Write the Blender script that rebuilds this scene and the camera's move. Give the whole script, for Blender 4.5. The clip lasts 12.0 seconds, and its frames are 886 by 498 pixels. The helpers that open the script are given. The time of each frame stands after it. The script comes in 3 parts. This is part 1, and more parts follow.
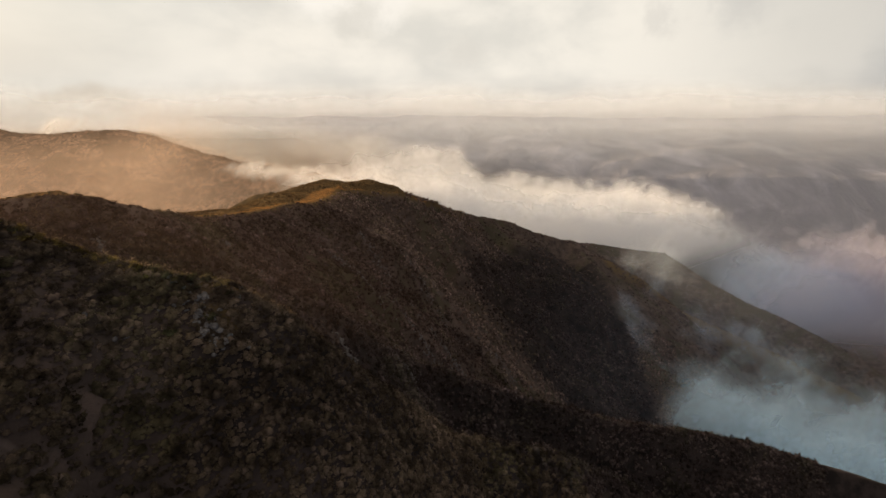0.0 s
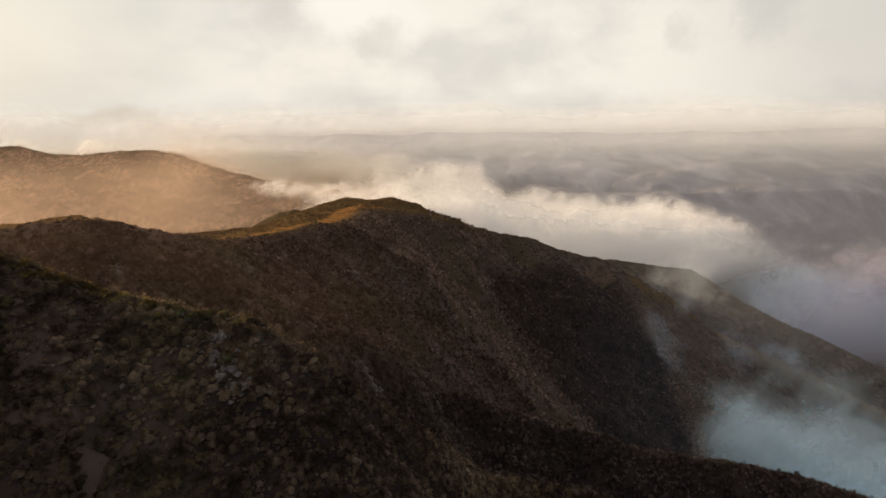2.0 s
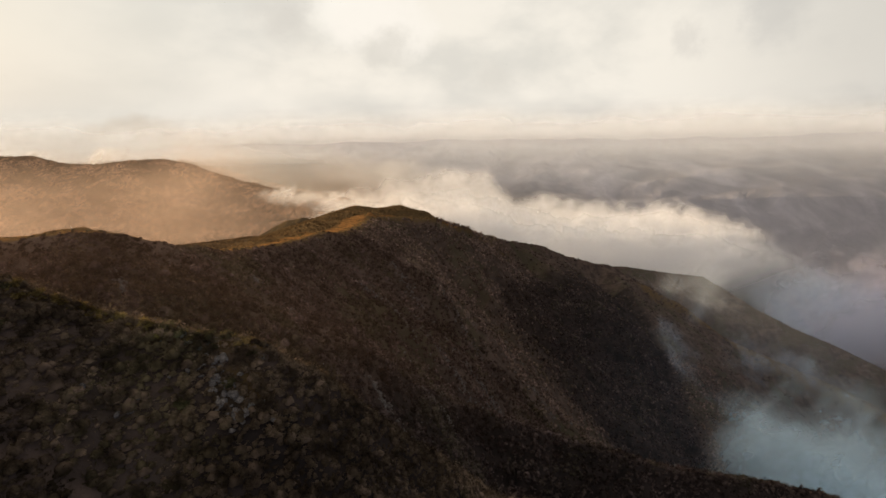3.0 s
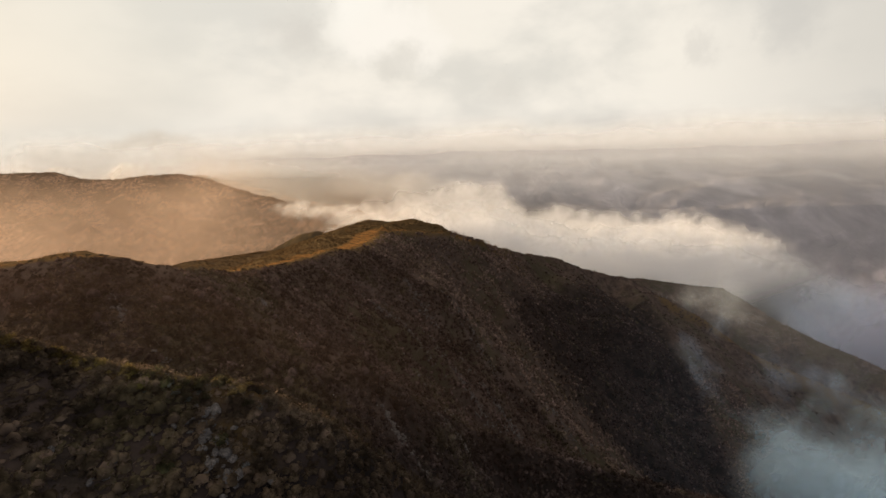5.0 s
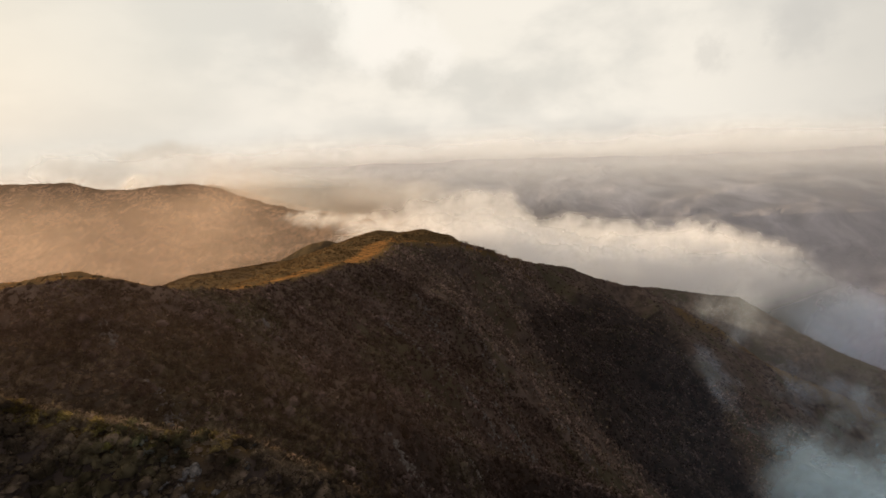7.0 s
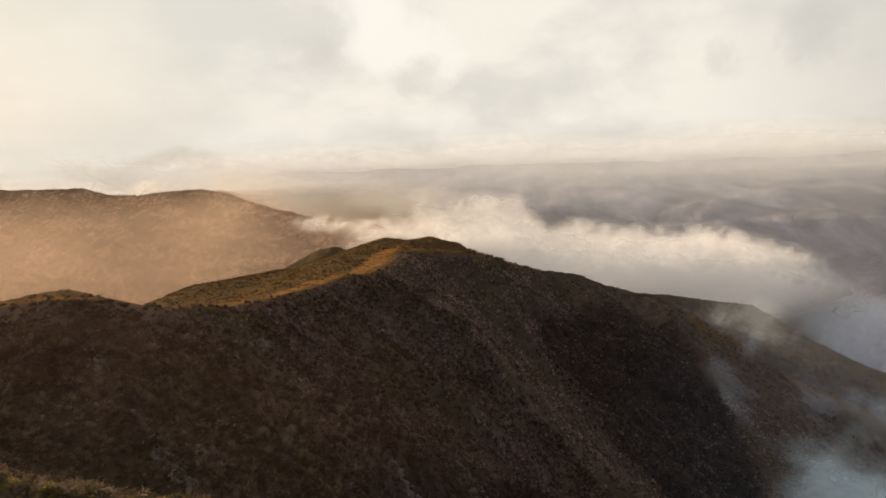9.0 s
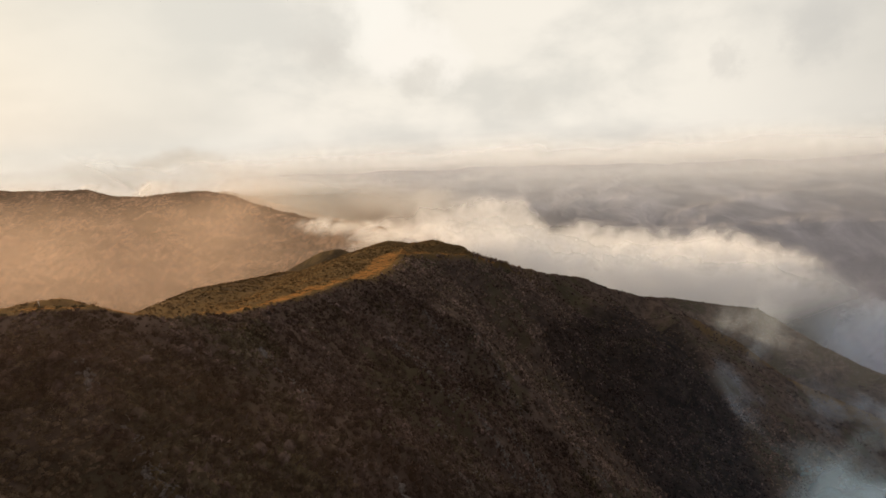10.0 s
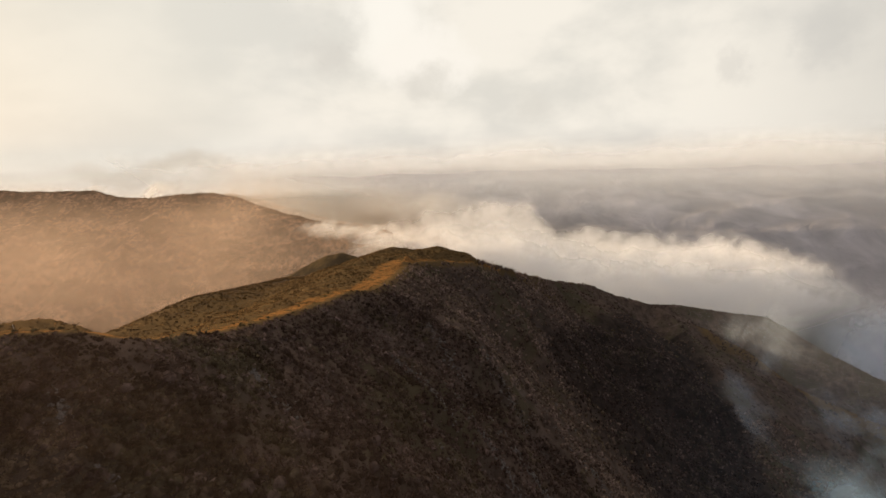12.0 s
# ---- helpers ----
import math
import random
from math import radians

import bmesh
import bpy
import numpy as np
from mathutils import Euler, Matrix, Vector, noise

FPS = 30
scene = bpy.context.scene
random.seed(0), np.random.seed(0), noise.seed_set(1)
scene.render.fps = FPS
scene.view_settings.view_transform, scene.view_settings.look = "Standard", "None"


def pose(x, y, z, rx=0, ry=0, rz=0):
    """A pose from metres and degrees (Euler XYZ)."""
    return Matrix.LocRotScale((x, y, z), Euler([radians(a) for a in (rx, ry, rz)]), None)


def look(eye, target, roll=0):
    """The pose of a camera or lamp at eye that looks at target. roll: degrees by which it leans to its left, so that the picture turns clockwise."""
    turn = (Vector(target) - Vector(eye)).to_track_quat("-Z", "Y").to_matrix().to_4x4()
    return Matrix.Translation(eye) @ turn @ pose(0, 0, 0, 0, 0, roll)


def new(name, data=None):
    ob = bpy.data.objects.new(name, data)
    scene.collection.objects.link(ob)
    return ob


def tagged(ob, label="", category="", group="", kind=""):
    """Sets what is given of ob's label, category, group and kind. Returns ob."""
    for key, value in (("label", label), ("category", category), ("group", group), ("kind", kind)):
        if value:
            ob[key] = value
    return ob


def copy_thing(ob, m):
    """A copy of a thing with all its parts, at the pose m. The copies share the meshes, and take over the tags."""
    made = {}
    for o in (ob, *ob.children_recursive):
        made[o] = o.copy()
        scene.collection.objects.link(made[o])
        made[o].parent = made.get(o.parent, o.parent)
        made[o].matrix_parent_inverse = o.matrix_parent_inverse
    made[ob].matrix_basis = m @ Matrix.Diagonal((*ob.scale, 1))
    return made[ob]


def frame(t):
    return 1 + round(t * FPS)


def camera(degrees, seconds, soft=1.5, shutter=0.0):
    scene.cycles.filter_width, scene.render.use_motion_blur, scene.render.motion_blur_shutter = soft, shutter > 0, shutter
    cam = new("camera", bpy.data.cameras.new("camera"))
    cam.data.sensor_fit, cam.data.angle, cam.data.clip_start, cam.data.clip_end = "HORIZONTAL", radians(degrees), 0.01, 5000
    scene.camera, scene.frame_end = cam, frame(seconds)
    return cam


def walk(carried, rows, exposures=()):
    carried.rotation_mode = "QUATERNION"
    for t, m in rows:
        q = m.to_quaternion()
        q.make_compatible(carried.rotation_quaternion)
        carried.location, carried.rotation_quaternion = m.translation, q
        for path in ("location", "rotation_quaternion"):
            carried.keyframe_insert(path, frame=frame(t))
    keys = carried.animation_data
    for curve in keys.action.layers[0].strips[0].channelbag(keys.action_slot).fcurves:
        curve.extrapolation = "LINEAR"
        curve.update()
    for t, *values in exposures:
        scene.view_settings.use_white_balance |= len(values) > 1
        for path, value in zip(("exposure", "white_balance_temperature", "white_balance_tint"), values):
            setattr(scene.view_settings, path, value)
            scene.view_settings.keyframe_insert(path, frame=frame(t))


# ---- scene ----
# ---- camera ----
cam = camera(84.0, 12.0, soft=1.5)
PATH = [
    (0, pose(0.00, 0.00, 0.00, 71.52, -0.00, -0.00)),
    (0.5, pose(-1.27, 2.94, -0.12, 72.01, 0.20, 0.62)),
    (1, pose(-2.38, 5.92, -0.18, 72.48, 0.40, 1.19)),
    (1.5, pose(-3.35, 8.93, -0.17, 72.94, 0.61, 1.71)),
    (2, pose(-4.19, 11.96, -0.12, 73.38, 0.83, 2.19)),
    (2.5, pose(-4.92, 15.00, -0.02, 73.80, 1.04, 2.63)),
    (3, pose(-5.56, 18.03, 0.12, 74.20, 1.24, 3.04)),
    (4, pose(-6.59, 24.07, 0.52, 74.93, 1.62, 3.78)),
    (5, pose(-7.38, 30.04, 1.03, 75.56, 1.96, 4.43)),
    (6, pose(-8.01, 35.91, 1.66, 76.09, 2.22, 5.01)),
    (7, pose(-8.55, 41.70, 2.39, 76.52, 2.41, 5.54)),
    (8, pose(-9.05, 47.42, 3.24, 76.86, 2.50, 6.03)),
    (9, pose(-9.56, 53.13, 4.23, 77.13, 2.51, 6.49)),
    (10, pose(-10.10, 58.91, 5.38, 77.34, 2.44, 6.91)),
    (11, pose(-10.69, 64.84, 6.74, 77.53, 2.28, 7.28)),
    (12, pose(-11.34, 71.05, 8.36, 77.72, 2.06, 7.60)),
]
walk(cam, PATH)
scene.cycles.transparent_max_bounces = 64

# ---- world and sun ----
SUN_AZ = radians(-54.0)      # from straight ahead, to the side of the far hill
SUN_EL = radians(10.0)
SUN_DIR = Vector((math.sin(SUN_AZ) * math.cos(SUN_EL), math.cos(SUN_AZ) * math.cos(SUN_EL), math.sin(SUN_EL)))
scene.view_settings.exposure = 0.0


class Nodes:
    """Short-hand to wire a node tree."""

    def __init__(self, tree):
        self.tree = tree
        tree.nodes.clear()

    def add(self, kind):
        return self.tree.nodes.new(kind)

    def link(self, a, b):
        self.tree.links.new(a, b)

    def put(self, socket, value):
        if isinstance(value, bpy.types.NodeSocket):
            self.link(value, socket)
        else:
            socket.default_value = value

    def math(self, op, a, b=0.0, clamp=False):
        node = self.add("ShaderNodeMath")
        node.operation, node.use_clamp = op, clamp
        self.put(node.inputs[0], a)
        self.put(node.inputs[1], b)
        return node.outputs[0]

    def smooth(self, value, low, high, to_low=0.0, to_high=1.0):
        node = self.add("ShaderNodeMapRange")
        node.interpolation_type = "SMOOTHSTEP"
        for i, v in enumerate((value, low, high, to_low, to_high)):
            self.put(node.inputs[i], v)
        return node.outputs[0]

    def mix(self, factor, a, b, blend="MIX"):
        node = self.add("ShaderNodeMix")
        node.data_type, node.blend_type = "RGBA", blend
        self.put(node.inputs[0], factor)
        for i, v in ((6, a), (7, b)):
            self.put(node.inputs[i], v if isinstance(v, bpy.types.NodeSocket) else (*v, 1))
        return node.outputs[2]

    def noise(self, vector, scale, detail=4.0, rough=0.55, distortion=0.0):
        node = self.add("ShaderNodeTexNoise")
        self.link(vector, node.inputs["Vector"])
        for key, v in (("Scale", scale), ("Detail", detail), ("Roughness", rough), ("Distortion", distortion)):
            node.inputs[key].default_value = v
        return node.outputs["Fac"]

    def mapped(self, vector, scale=(1, 1, 1), loc=(0, 0, 0), rot=(0, 0, 0)):
        node = self.add("ShaderNodeMapping")
        self.link(vector, node.inputs[0])
        node.inputs["Location"].default_value = loc
        node.inputs["Rotation"].default_value = rot
        node.inputs["Scale"].default_value = scale
        return node.outputs[0]


def build_world():
    world = bpy.data.worlds.new("evening_sky")
    scene.world = world
    world.use_nodes = True
    n = Nodes(world.node_tree)
    out = n.add("ShaderNodeOutputWorld")
    sky = n.add("ShaderNodeTexSky")
    sky.sky_type, sky.sun_disc, sky.sun_elevation, sky.sun_rotation = "NISHITA", False, SUN_EL, SUN_AZ
    sky.air_density, sky.dust_density = 1.5, 3.0
    clear = n.add("ShaderNodeBackground")
    n.link(sky.outputs[0], clear.inputs[0])
    clear.inputs[1].default_value = 0.08
    way = n.add("ShaderNodeTexCoord").outputs["Generated"]
    dot = n.add("ShaderNodeVectorMath")
    dot.operation = "DOT_PRODUCT"
    n.link(way, dot.inputs[0])
    dot.inputs[1].default_value = SUN_DIR
    near_sun = dot.outputs["Value"]
    # thin stratus veil: broad billows above, flattening towards the horizon
    billow = n.noise(n.mapped(way, (1, 1, 1.7)), 3.6, 6, 0.5, 0.2)
    low = n.add("ShaderNodeSeparateXYZ")
    n.link(way, low.inputs[0])
    band = n.noise(n.mapped(way, (1, 1, 13.0), (0, 2, 0)), 5.0, 6, 0.6, 0.4)
    fine = n.noise(n.mapped(way, (1, 1, 2.0), (3, 1, 2)), 9.0, 5, 0.55, 0.2)
    shape = n.math("ADD", n.math("MULTIPLY", billow, 0.85), n.math("MULTIPLY", fine, 0.15))
    light = n.smooth(shape, 0.40, 0.60)
    veil = n.mix(light, (0.77, 0.735, 0.665), (0.955, 0.895, 0.795))
    warm = n.math("MULTIPLY", n.smooth(near_sun, 0.86, 1.0), 0.25)
    veil = n.mix(n.smooth(near_sun, -0.8, 0.1, 1.0, 0.0), veil, (0.56, 0.66, 0.88))
    veil = n.mix(warm, veil, (1.0, 0.86, 0.60))
    # streaked far cloud sea close to the horizon
    streaks = n.mix(n.smooth(band, 0.38, 0.62), (0.50, 0.43, 0.40), (0.90, 0.81, 0.70))
    veil = n.mix(n.smooth(low.outputs[2], -0.075, 0.035, 0.5, 0.0), veil, streaks)
    # a bright rift, a broad grey sheet and some small darker puffs in the veil
    warp = n.add("ShaderNodeTexNoise")
    n.link(way, warp.inputs["Vector"])
    warp.inputs["Scale"].default_value, warp.inputs["Detail"].default_value, warp.inputs["Roughness"].default_value = 7.0, 6.0, 0.62

    def vector(op, a, b):
        node = n.add("ShaderNodeVectorMath")
        node.operation = op
        n.put(node.inputs[0], a)
        n.put(node.inputs[1], b)
        return node.outputs["Value"] if op == "DISTANCE" else node.outputs["Vector"]

    torn = vector("ADD", way, vector("MULTIPLY", vector("SUBTRACT", warp.outputs["Color"], (0.5, 0.5, 0.5)), (0.22, 0.22, 0.13)))
    for at, size, tall, tone, much in (((-0.64, 0.76, 0.19), 0.36, 1.0, (0.745, 0.735, 0.685), 0.55), ((0.55, 0.80, 0.20), 0.22, 1.0, (0.80, 0.765, 0.70), 0.6),
                                       ((-0.22, 0.95, 0.22), 0.10, 1.0, (1.0, 0.95, 0.86), 1.0), ((-0.17, 0.97, 0.165), 0.075, 1.0, (1.0, 0.94, 0.85), 1.0), ((-0.11, 0.985, 0.125), 0.05, 1.3, (1.0, 0.94, 0.85), 0.8),
                                       ((-0.332, 0.931, 0.153), 0.055, 1.3, (0.70, 0.66, 0.60), 0.6), ((-0.144, 0.984, 0.104), 0.05, 1.4, (0.72, 0.68, 0.61), 0.6), ((0.038, 0.998, 0.05), 0.05, 1.2, (0.74, 0.70, 0.63), 0.55),
                                       ((0.485, 0.865, 0.13), 0.055, 1.0, (0.70, 0.67, 0.62), 0.6), ((0.378, 0.919, 0.111), 0.03, 1.0, (0.72, 0.68, 0.62), 0.5),
                                       ((-0.60, 0.80, -0.030), 0.15, 7.0, (0.62, 0.55, 0.46), 0.75)):
        away = vector("DISTANCE", vector("MULTIPLY", torn, (1, 1, tall)), (at[0], at[1], at[2] * tall))
        veil = n.mix(n.smooth(away, 0.25 * size, 1.25 * size, much, 0.0), veil, tone)
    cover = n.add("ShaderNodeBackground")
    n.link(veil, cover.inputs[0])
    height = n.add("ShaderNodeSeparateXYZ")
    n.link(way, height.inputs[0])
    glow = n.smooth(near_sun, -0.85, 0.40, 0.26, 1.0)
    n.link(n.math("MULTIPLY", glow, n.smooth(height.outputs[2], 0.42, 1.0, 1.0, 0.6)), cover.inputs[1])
    mixed = n.add("ShaderNodeMixShader")
    mixed.inputs[0].default_value = 0.97
    n.link(clear.outputs[0], mixed.inputs[1])
    n.link(cover.outputs[0], mixed.inputs[2])
    n.link(mixed.outputs[0], out.inputs[0])


build_world()
sun = new("sun", bpy.data.lights.new("sun", "SUN"))
sun.data.energy, sun.data.angle, sun.data.color = 5.0, radians(0.6), (1.0, 0.76, 0.50)
sun.matrix_world = look(SUN_DIR * 100, (0, 0, 0))


# ---- materials ----
def material(name):
    m = bpy.data.materials.new(name)
    m.use_nodes = True
    return m, Nodes(m.node_tree)


def surface(n, color, rough=0.9, bump=None, strength=0.5, distance=0.1):
    bsdf = n.add("ShaderNodeBsdfPrincipled")
    n.put(bsdf.inputs["Base Color"], color if isinstance(color, bpy.types.NodeSocket) else (*color, 1))
    n.put(bsdf.inputs["Roughness"], rough)
    bsdf.inputs["Specular IOR Level"].default_value = 0.0
    if bump is not None:
        b = n.add("ShaderNodeBump")
        b.inputs["Strength"].default_value, b.inputs["Distance"].default_value = strength, distance
        n.link(bump, b.inputs["Height"])
        n.link(b.outputs[0], bsdf.inputs["Normal"])
    out = n.add("ShaderNodeOutputMaterial")
    n.link(bsdf.outputs[0], out.inputs[0])
    return bsdf


def ground_material(name="burnt_hillside", dry=0.0, tones=((0.40, 0.235, 0.15), (0.045, 0.032, 0.023))):
    m, n = material(name)
    p = n.add("ShaderNodeNewGeometry").outputs["Position"]
    broad = n.noise(p, 0.012, 5, 0.6)
    patch = n.noise(p, 0.06, 5, 0.65)
    grain = n.noise(p, 0.9, 4, 0.7)
    soil = n.mix(n.smooth(patch, 0.35, 0.65), (0.066, 0.046, 0.036), (0.128, 0.087, 0.067))
    soil = n.mix(n.smooth(broad, 0.48, 0.62), soil, (0.080, 0.063, 0.038))
    streak = n.noise(n.mapped(p, (0.22, 1, 0.22), (0, 0, 0), (0, 0, -0.25)), 0.075, 5, 0.65, 0.6)
    soil = n.mix(n.smooth(streak, 0.55, 0.70), soil, (0.130, 0.094, 0.076))
    pale = n.math("MULTIPLY", n.smooth(patch, 0.62, 0.70), n.smooth(grain, 0.48, 0.62))
    soil = n.mix(pale, soil, (0.165, 0.125, 0.104))
    # burnt soil, darkened further to paint in the ravine's and spur's shade
    burn_shade = n.add("ShaderNodeAttribute")
    burn_shade.attribute_name = "burnt"
    soil = n.mix(burn_shade.outputs["Fac"], soil, n.mix(n.smooth(patch, 0.35, 0.65), (0.022, 0.017, 0.015), (0.054, 0.039, 0.033)))
    cover = n.add("ShaderNodeAttribute")
    cover.attribute_name = "grass"
    grass = cover.outputs["Fac"]
    straw = n.mix(n.smooth(grain, 0.3, 0.7), (0.175, 0.078, 0.024), (0.36, 0.168, 0.056))
    straw = n.mix(n.smooth(n.noise(p, 0.16, 4, 0.6), 0.47, 0.62), straw, (0.080, 0.055, 0.024))
    straw = n.mix(n.smooth(grass, 0.66, 0.90), (0.128, 0.080, 0.036), straw)
    torn = n.math("MULTIPLY", n.math("SUBTRACT", n.noise(p, 0.11, 5, 0.7), 0.5), 0.9)
    keep = n.smooth(n.math("ADD", grass, torn), 0.1, 0.5)
    color = n.mix(keep, soil, straw)
    if dry:
        brush = n.mix(n.smooth(n.noise(p, 0.009, 8, 0.72, 0.15), 0.42, 0.58), *tones)
        scrub = n.smooth(n.noise(p, 0.032, 5, 0.7), 0.46, 0.62, 0.0, 0.8)
        brush = n.mix(scrub, brush, tones[1])
        color = n.mix(dry, color, brush)
    xyz = n.add("ShaderNodeSeparateXYZ")
    n.link(p, xyz.inputs[0])
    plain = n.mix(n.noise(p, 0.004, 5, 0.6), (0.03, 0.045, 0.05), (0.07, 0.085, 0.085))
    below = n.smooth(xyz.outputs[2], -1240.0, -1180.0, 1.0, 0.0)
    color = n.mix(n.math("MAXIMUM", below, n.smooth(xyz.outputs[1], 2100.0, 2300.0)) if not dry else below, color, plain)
    surface(n, color, 0.95, grain, 0.6, 0.8)
    return m


def bush_material(name, dark, light, dry, green, thin=0.0):
    m, n = material(name)
    g = n.add("ShaderNodeNewGeometry")
    p = g.outputs["Position"]
    leaf = n.noise(p, 3.0, 4, 0.7)
    tone = n.mix(n.smooth(leaf, 0.3, 0.7), dark, light)
    streak = n.noise(n.mapped(p, (0.22, 1, 0.22), (0, 0, 0), (0, 0, -0.25)), 0.075, 5, 0.65, 0.6)
    stand = n.noise(p, 0.02, 4, 0.6)
    tone = n.mix(n.smooth(stand, 0.50, 0.64), tone, green)
    tone = n.mix(n.math("MULTIPLY", n.smooth(streak, 0.46, 0.66), n.smooth(g.outputs["Random Per Island"], 0.15, 0.7)), tone, dry)
    tone = n.mix(n.smooth(g.outputs["Random Per Island"], 0.75, 1.0, 0.0, 0.7), tone, dry)
    # one shrub differs from the next, and whole stands are burnt darker
    shrub_tone = n.smooth(n.noise(p, 0.30, 2, 0.5), 0.34, 0.66, 0.5, 1.6)
    burnt = n.smooth(n.noise(n.mapped(p, (1, 1, 1), (40, 7, 3)), 0.035, 4, 0.6), 0.40, 0.60, 0.65, 1.3)
    shade = n.add("ShaderNodeCombineXYZ")
    for k in range(3):
        n.link(n.math("MULTIPLY", shrub_tone, burnt), shade.inputs[k])
    tone = n.mix(1.0, tone, shade.outputs[0], "MULTIPLY")
    bsdf = surface(n, tone, 0.9, leaf, 0.9, 0.35)
    if thin:
        # leaves that let some light through
        through_leaf, both = n.add("ShaderNodeBsdfTranslucent"), n.add("ShaderNodeMixShader")
        n.link(tone, through_leaf.inputs[0])
        both.inputs[0].default_value = thin
        n.link(bsdf.outputs[0], both.inputs[1])
        n.link(through_leaf.outputs[0], both.inputs[2])
        n.link(both.outputs[0], [k for k in n.tree.nodes if k.bl_idname == "ShaderNodeOutputMaterial"][0].inputs[0])
    return m


def vapour(n, alpha, tint, bump=None, reach=20.0, onward=0.62):
    """Thin vapour: part scatters back, part lets light on, the rest is clear."""
    diffuse, beyond = n.add("ShaderNodeBsdfDiffuse"), n.add("ShaderNodeBsdfTranslucent")
    for node in (diffuse, beyond):
        node.inputs[0].default_value = (*tint, 1)
    if bump is not None:
        b = n.add("ShaderNodeBump")
        b.inputs["Strength"].default_value, b.inputs["Distance"].default_value = 1.0, reach
        n.link(bump, b.inputs["Height"])
        n.link(b.outputs[0], diffuse.inputs["Normal"])
        n.link(b.outputs[0], beyond.inputs["Normal"])
    both, clear, out = n.add("ShaderNodeMixShader"), n.add("ShaderNodeBsdfTransparent"), n.add("ShaderNodeOutputMaterial")
    n.put(both.inputs[0], onward)
    n.link(diffuse.outputs[0], both.inputs[1])
    n.link(beyond.outputs[0], both.inputs[2])
    mixed = n.add("ShaderNodeMixShader")
    n.link(alpha, mixed.inputs[0])
    n.link(clear.outputs[0], mixed.inputs[1])
    n.link(both.outputs[0], mixed.inputs[2])
    n.link(mixed.outputs[0], out.inputs[0])


def fading(n):
    fade = n.add("ShaderNodeAttribute")
    fade.attribute_name = "fade"
    return fade.outputs["Fac"]


def bank_material(name, scale, depth, tint, thick=0.6, soft=0.3, bump=0.1, onward=(0.62, 0.62), rag=1.0):
    """A bank that thins out towards its tops. depth: how far the tops fray; onward: the share of light that its thin and its thick parts let on."""
    m, n = material(name)
    p = n.add("ShaderNodeNewGeometry").outputs["Position"]
    rise = n.add("ShaderNodeAttribute")
    rise.attribute_name = "rise"
    billow = n.noise(p, scale, 6, 0.55, 0.25)
    wisp = n.noise(n.mapped(p, (1, 1, 1.2), (50, 9, 30)), scale * 3.1, 5, 0.55, 0.2)
    field = n.math("ADD", n.math("MULTIPLY", billow, 0.72), n.math("MULTIPLY", wisp, 0.28))
    dens = n.math("ADD", n.math("MULTIPLY", n.math("SUBTRACT", field, 0.5), rag), n.math("MULTIPLY", n.math("DIVIDE", rise.outputs["Fac"], depth), 0.5))
    alpha = n.math("MULTIPLY", n.smooth(dens, 0.0, soft, 0.0, thick), fading(n))
    lets = n.smooth(n.math("ADD", dens, n.math("MULTIPLY", n.math("SUBTRACT", wisp, 0.5), 1.2)), 0.05, 0.9, *onward)
    vapour(n, alpha, tint, field if bump else None, bump / scale, lets)
    return m


def wisp_material(name, scale, tint, thick, low=0.40, high=0.72, torn=1.0, drift=-50.0, long=0.45):
    """Torn drifting vapour. torn: how far its outline frays; drift: degrees by which its strands climb; long: how drawn-out they are."""
    m, n = material(name)
    p = n.add("ShaderNodeNewGeometry").outputs["Position"]
    field = n.noise(n.mapped(n.mapped(p, rot=(0, radians(drift), 0)), (long, 1, 1.2)), scale, 6, 0.6, 0.8)
    fade = fading(n)
    frayed = n.math("ADD", 0.5, n.math("MULTIPLY", n.math("SUBTRACT", field, 0.5), torn))
    alpha = n.smooth(n.math("ADD", frayed, n.math("MULTIPLY", n.math("SUBTRACT", fade, 0.5), 0.35 + 0.25 * (torn - 1))), low, high, 0.0, thick)
    vapour(n, n.math("MULTIPLY", alpha, n.smooth(fade, 0.0, 0.6)), tint, field, 0.06 / scale, 0.75)
    return m


# ---- terrain ----
def lattice(ix, iy, seed):
    h = (ix * 374761393 + iy * 668265263 + seed * 1442695041) & 0x7FFFFFFF
    h = ((h ^ (h >> 13)) * 1274126177) & 0x7FFFFFFF
    return ((h ^ (h >> 16)) & 0xFFFF) / 65535.0


def value_noise(x, y, seed):
    ix, iy = np.floor(x).astype(np.int64), np.floor(y).astype(np.int64)
    fx, fy = x - ix, y - iy
    fx, fy = fx * fx * fx * (fx * (fx * 6 - 15) + 10), fy * fy * fy * (fy * (fy * 6 - 15) + 10)
    a, b = lattice(ix, iy, seed), lattice(ix + 1, iy, seed)
    c, d = lattice(ix, iy + 1, seed), lattice(ix + 1, iy + 1, seed)
    return (a + (b - a) * fx) * (1 - fy) + (c + (d - c) * fx) * fy


def fbm(x, y, size, octaves, seed, ridged=False):
    total, amp, weight = 0.0, 1.0, 0.0
    for k in range(octaves):
        c, s = math.cos(0.7 * k + seed), math.sin(0.7 * k + seed)
        v = value_noise((x * c - y * s) / size + 17.3 * k, (x * s + y * c) / size - 9.1 * k, seed + k)
        v = 1 - np.abs(2 * v - 1) if ridged else 2 * v - 1
        total, weight = total + amp * v, weight + amp
        amp, size = amp * 0.5, size * 0.5
    return total / weight


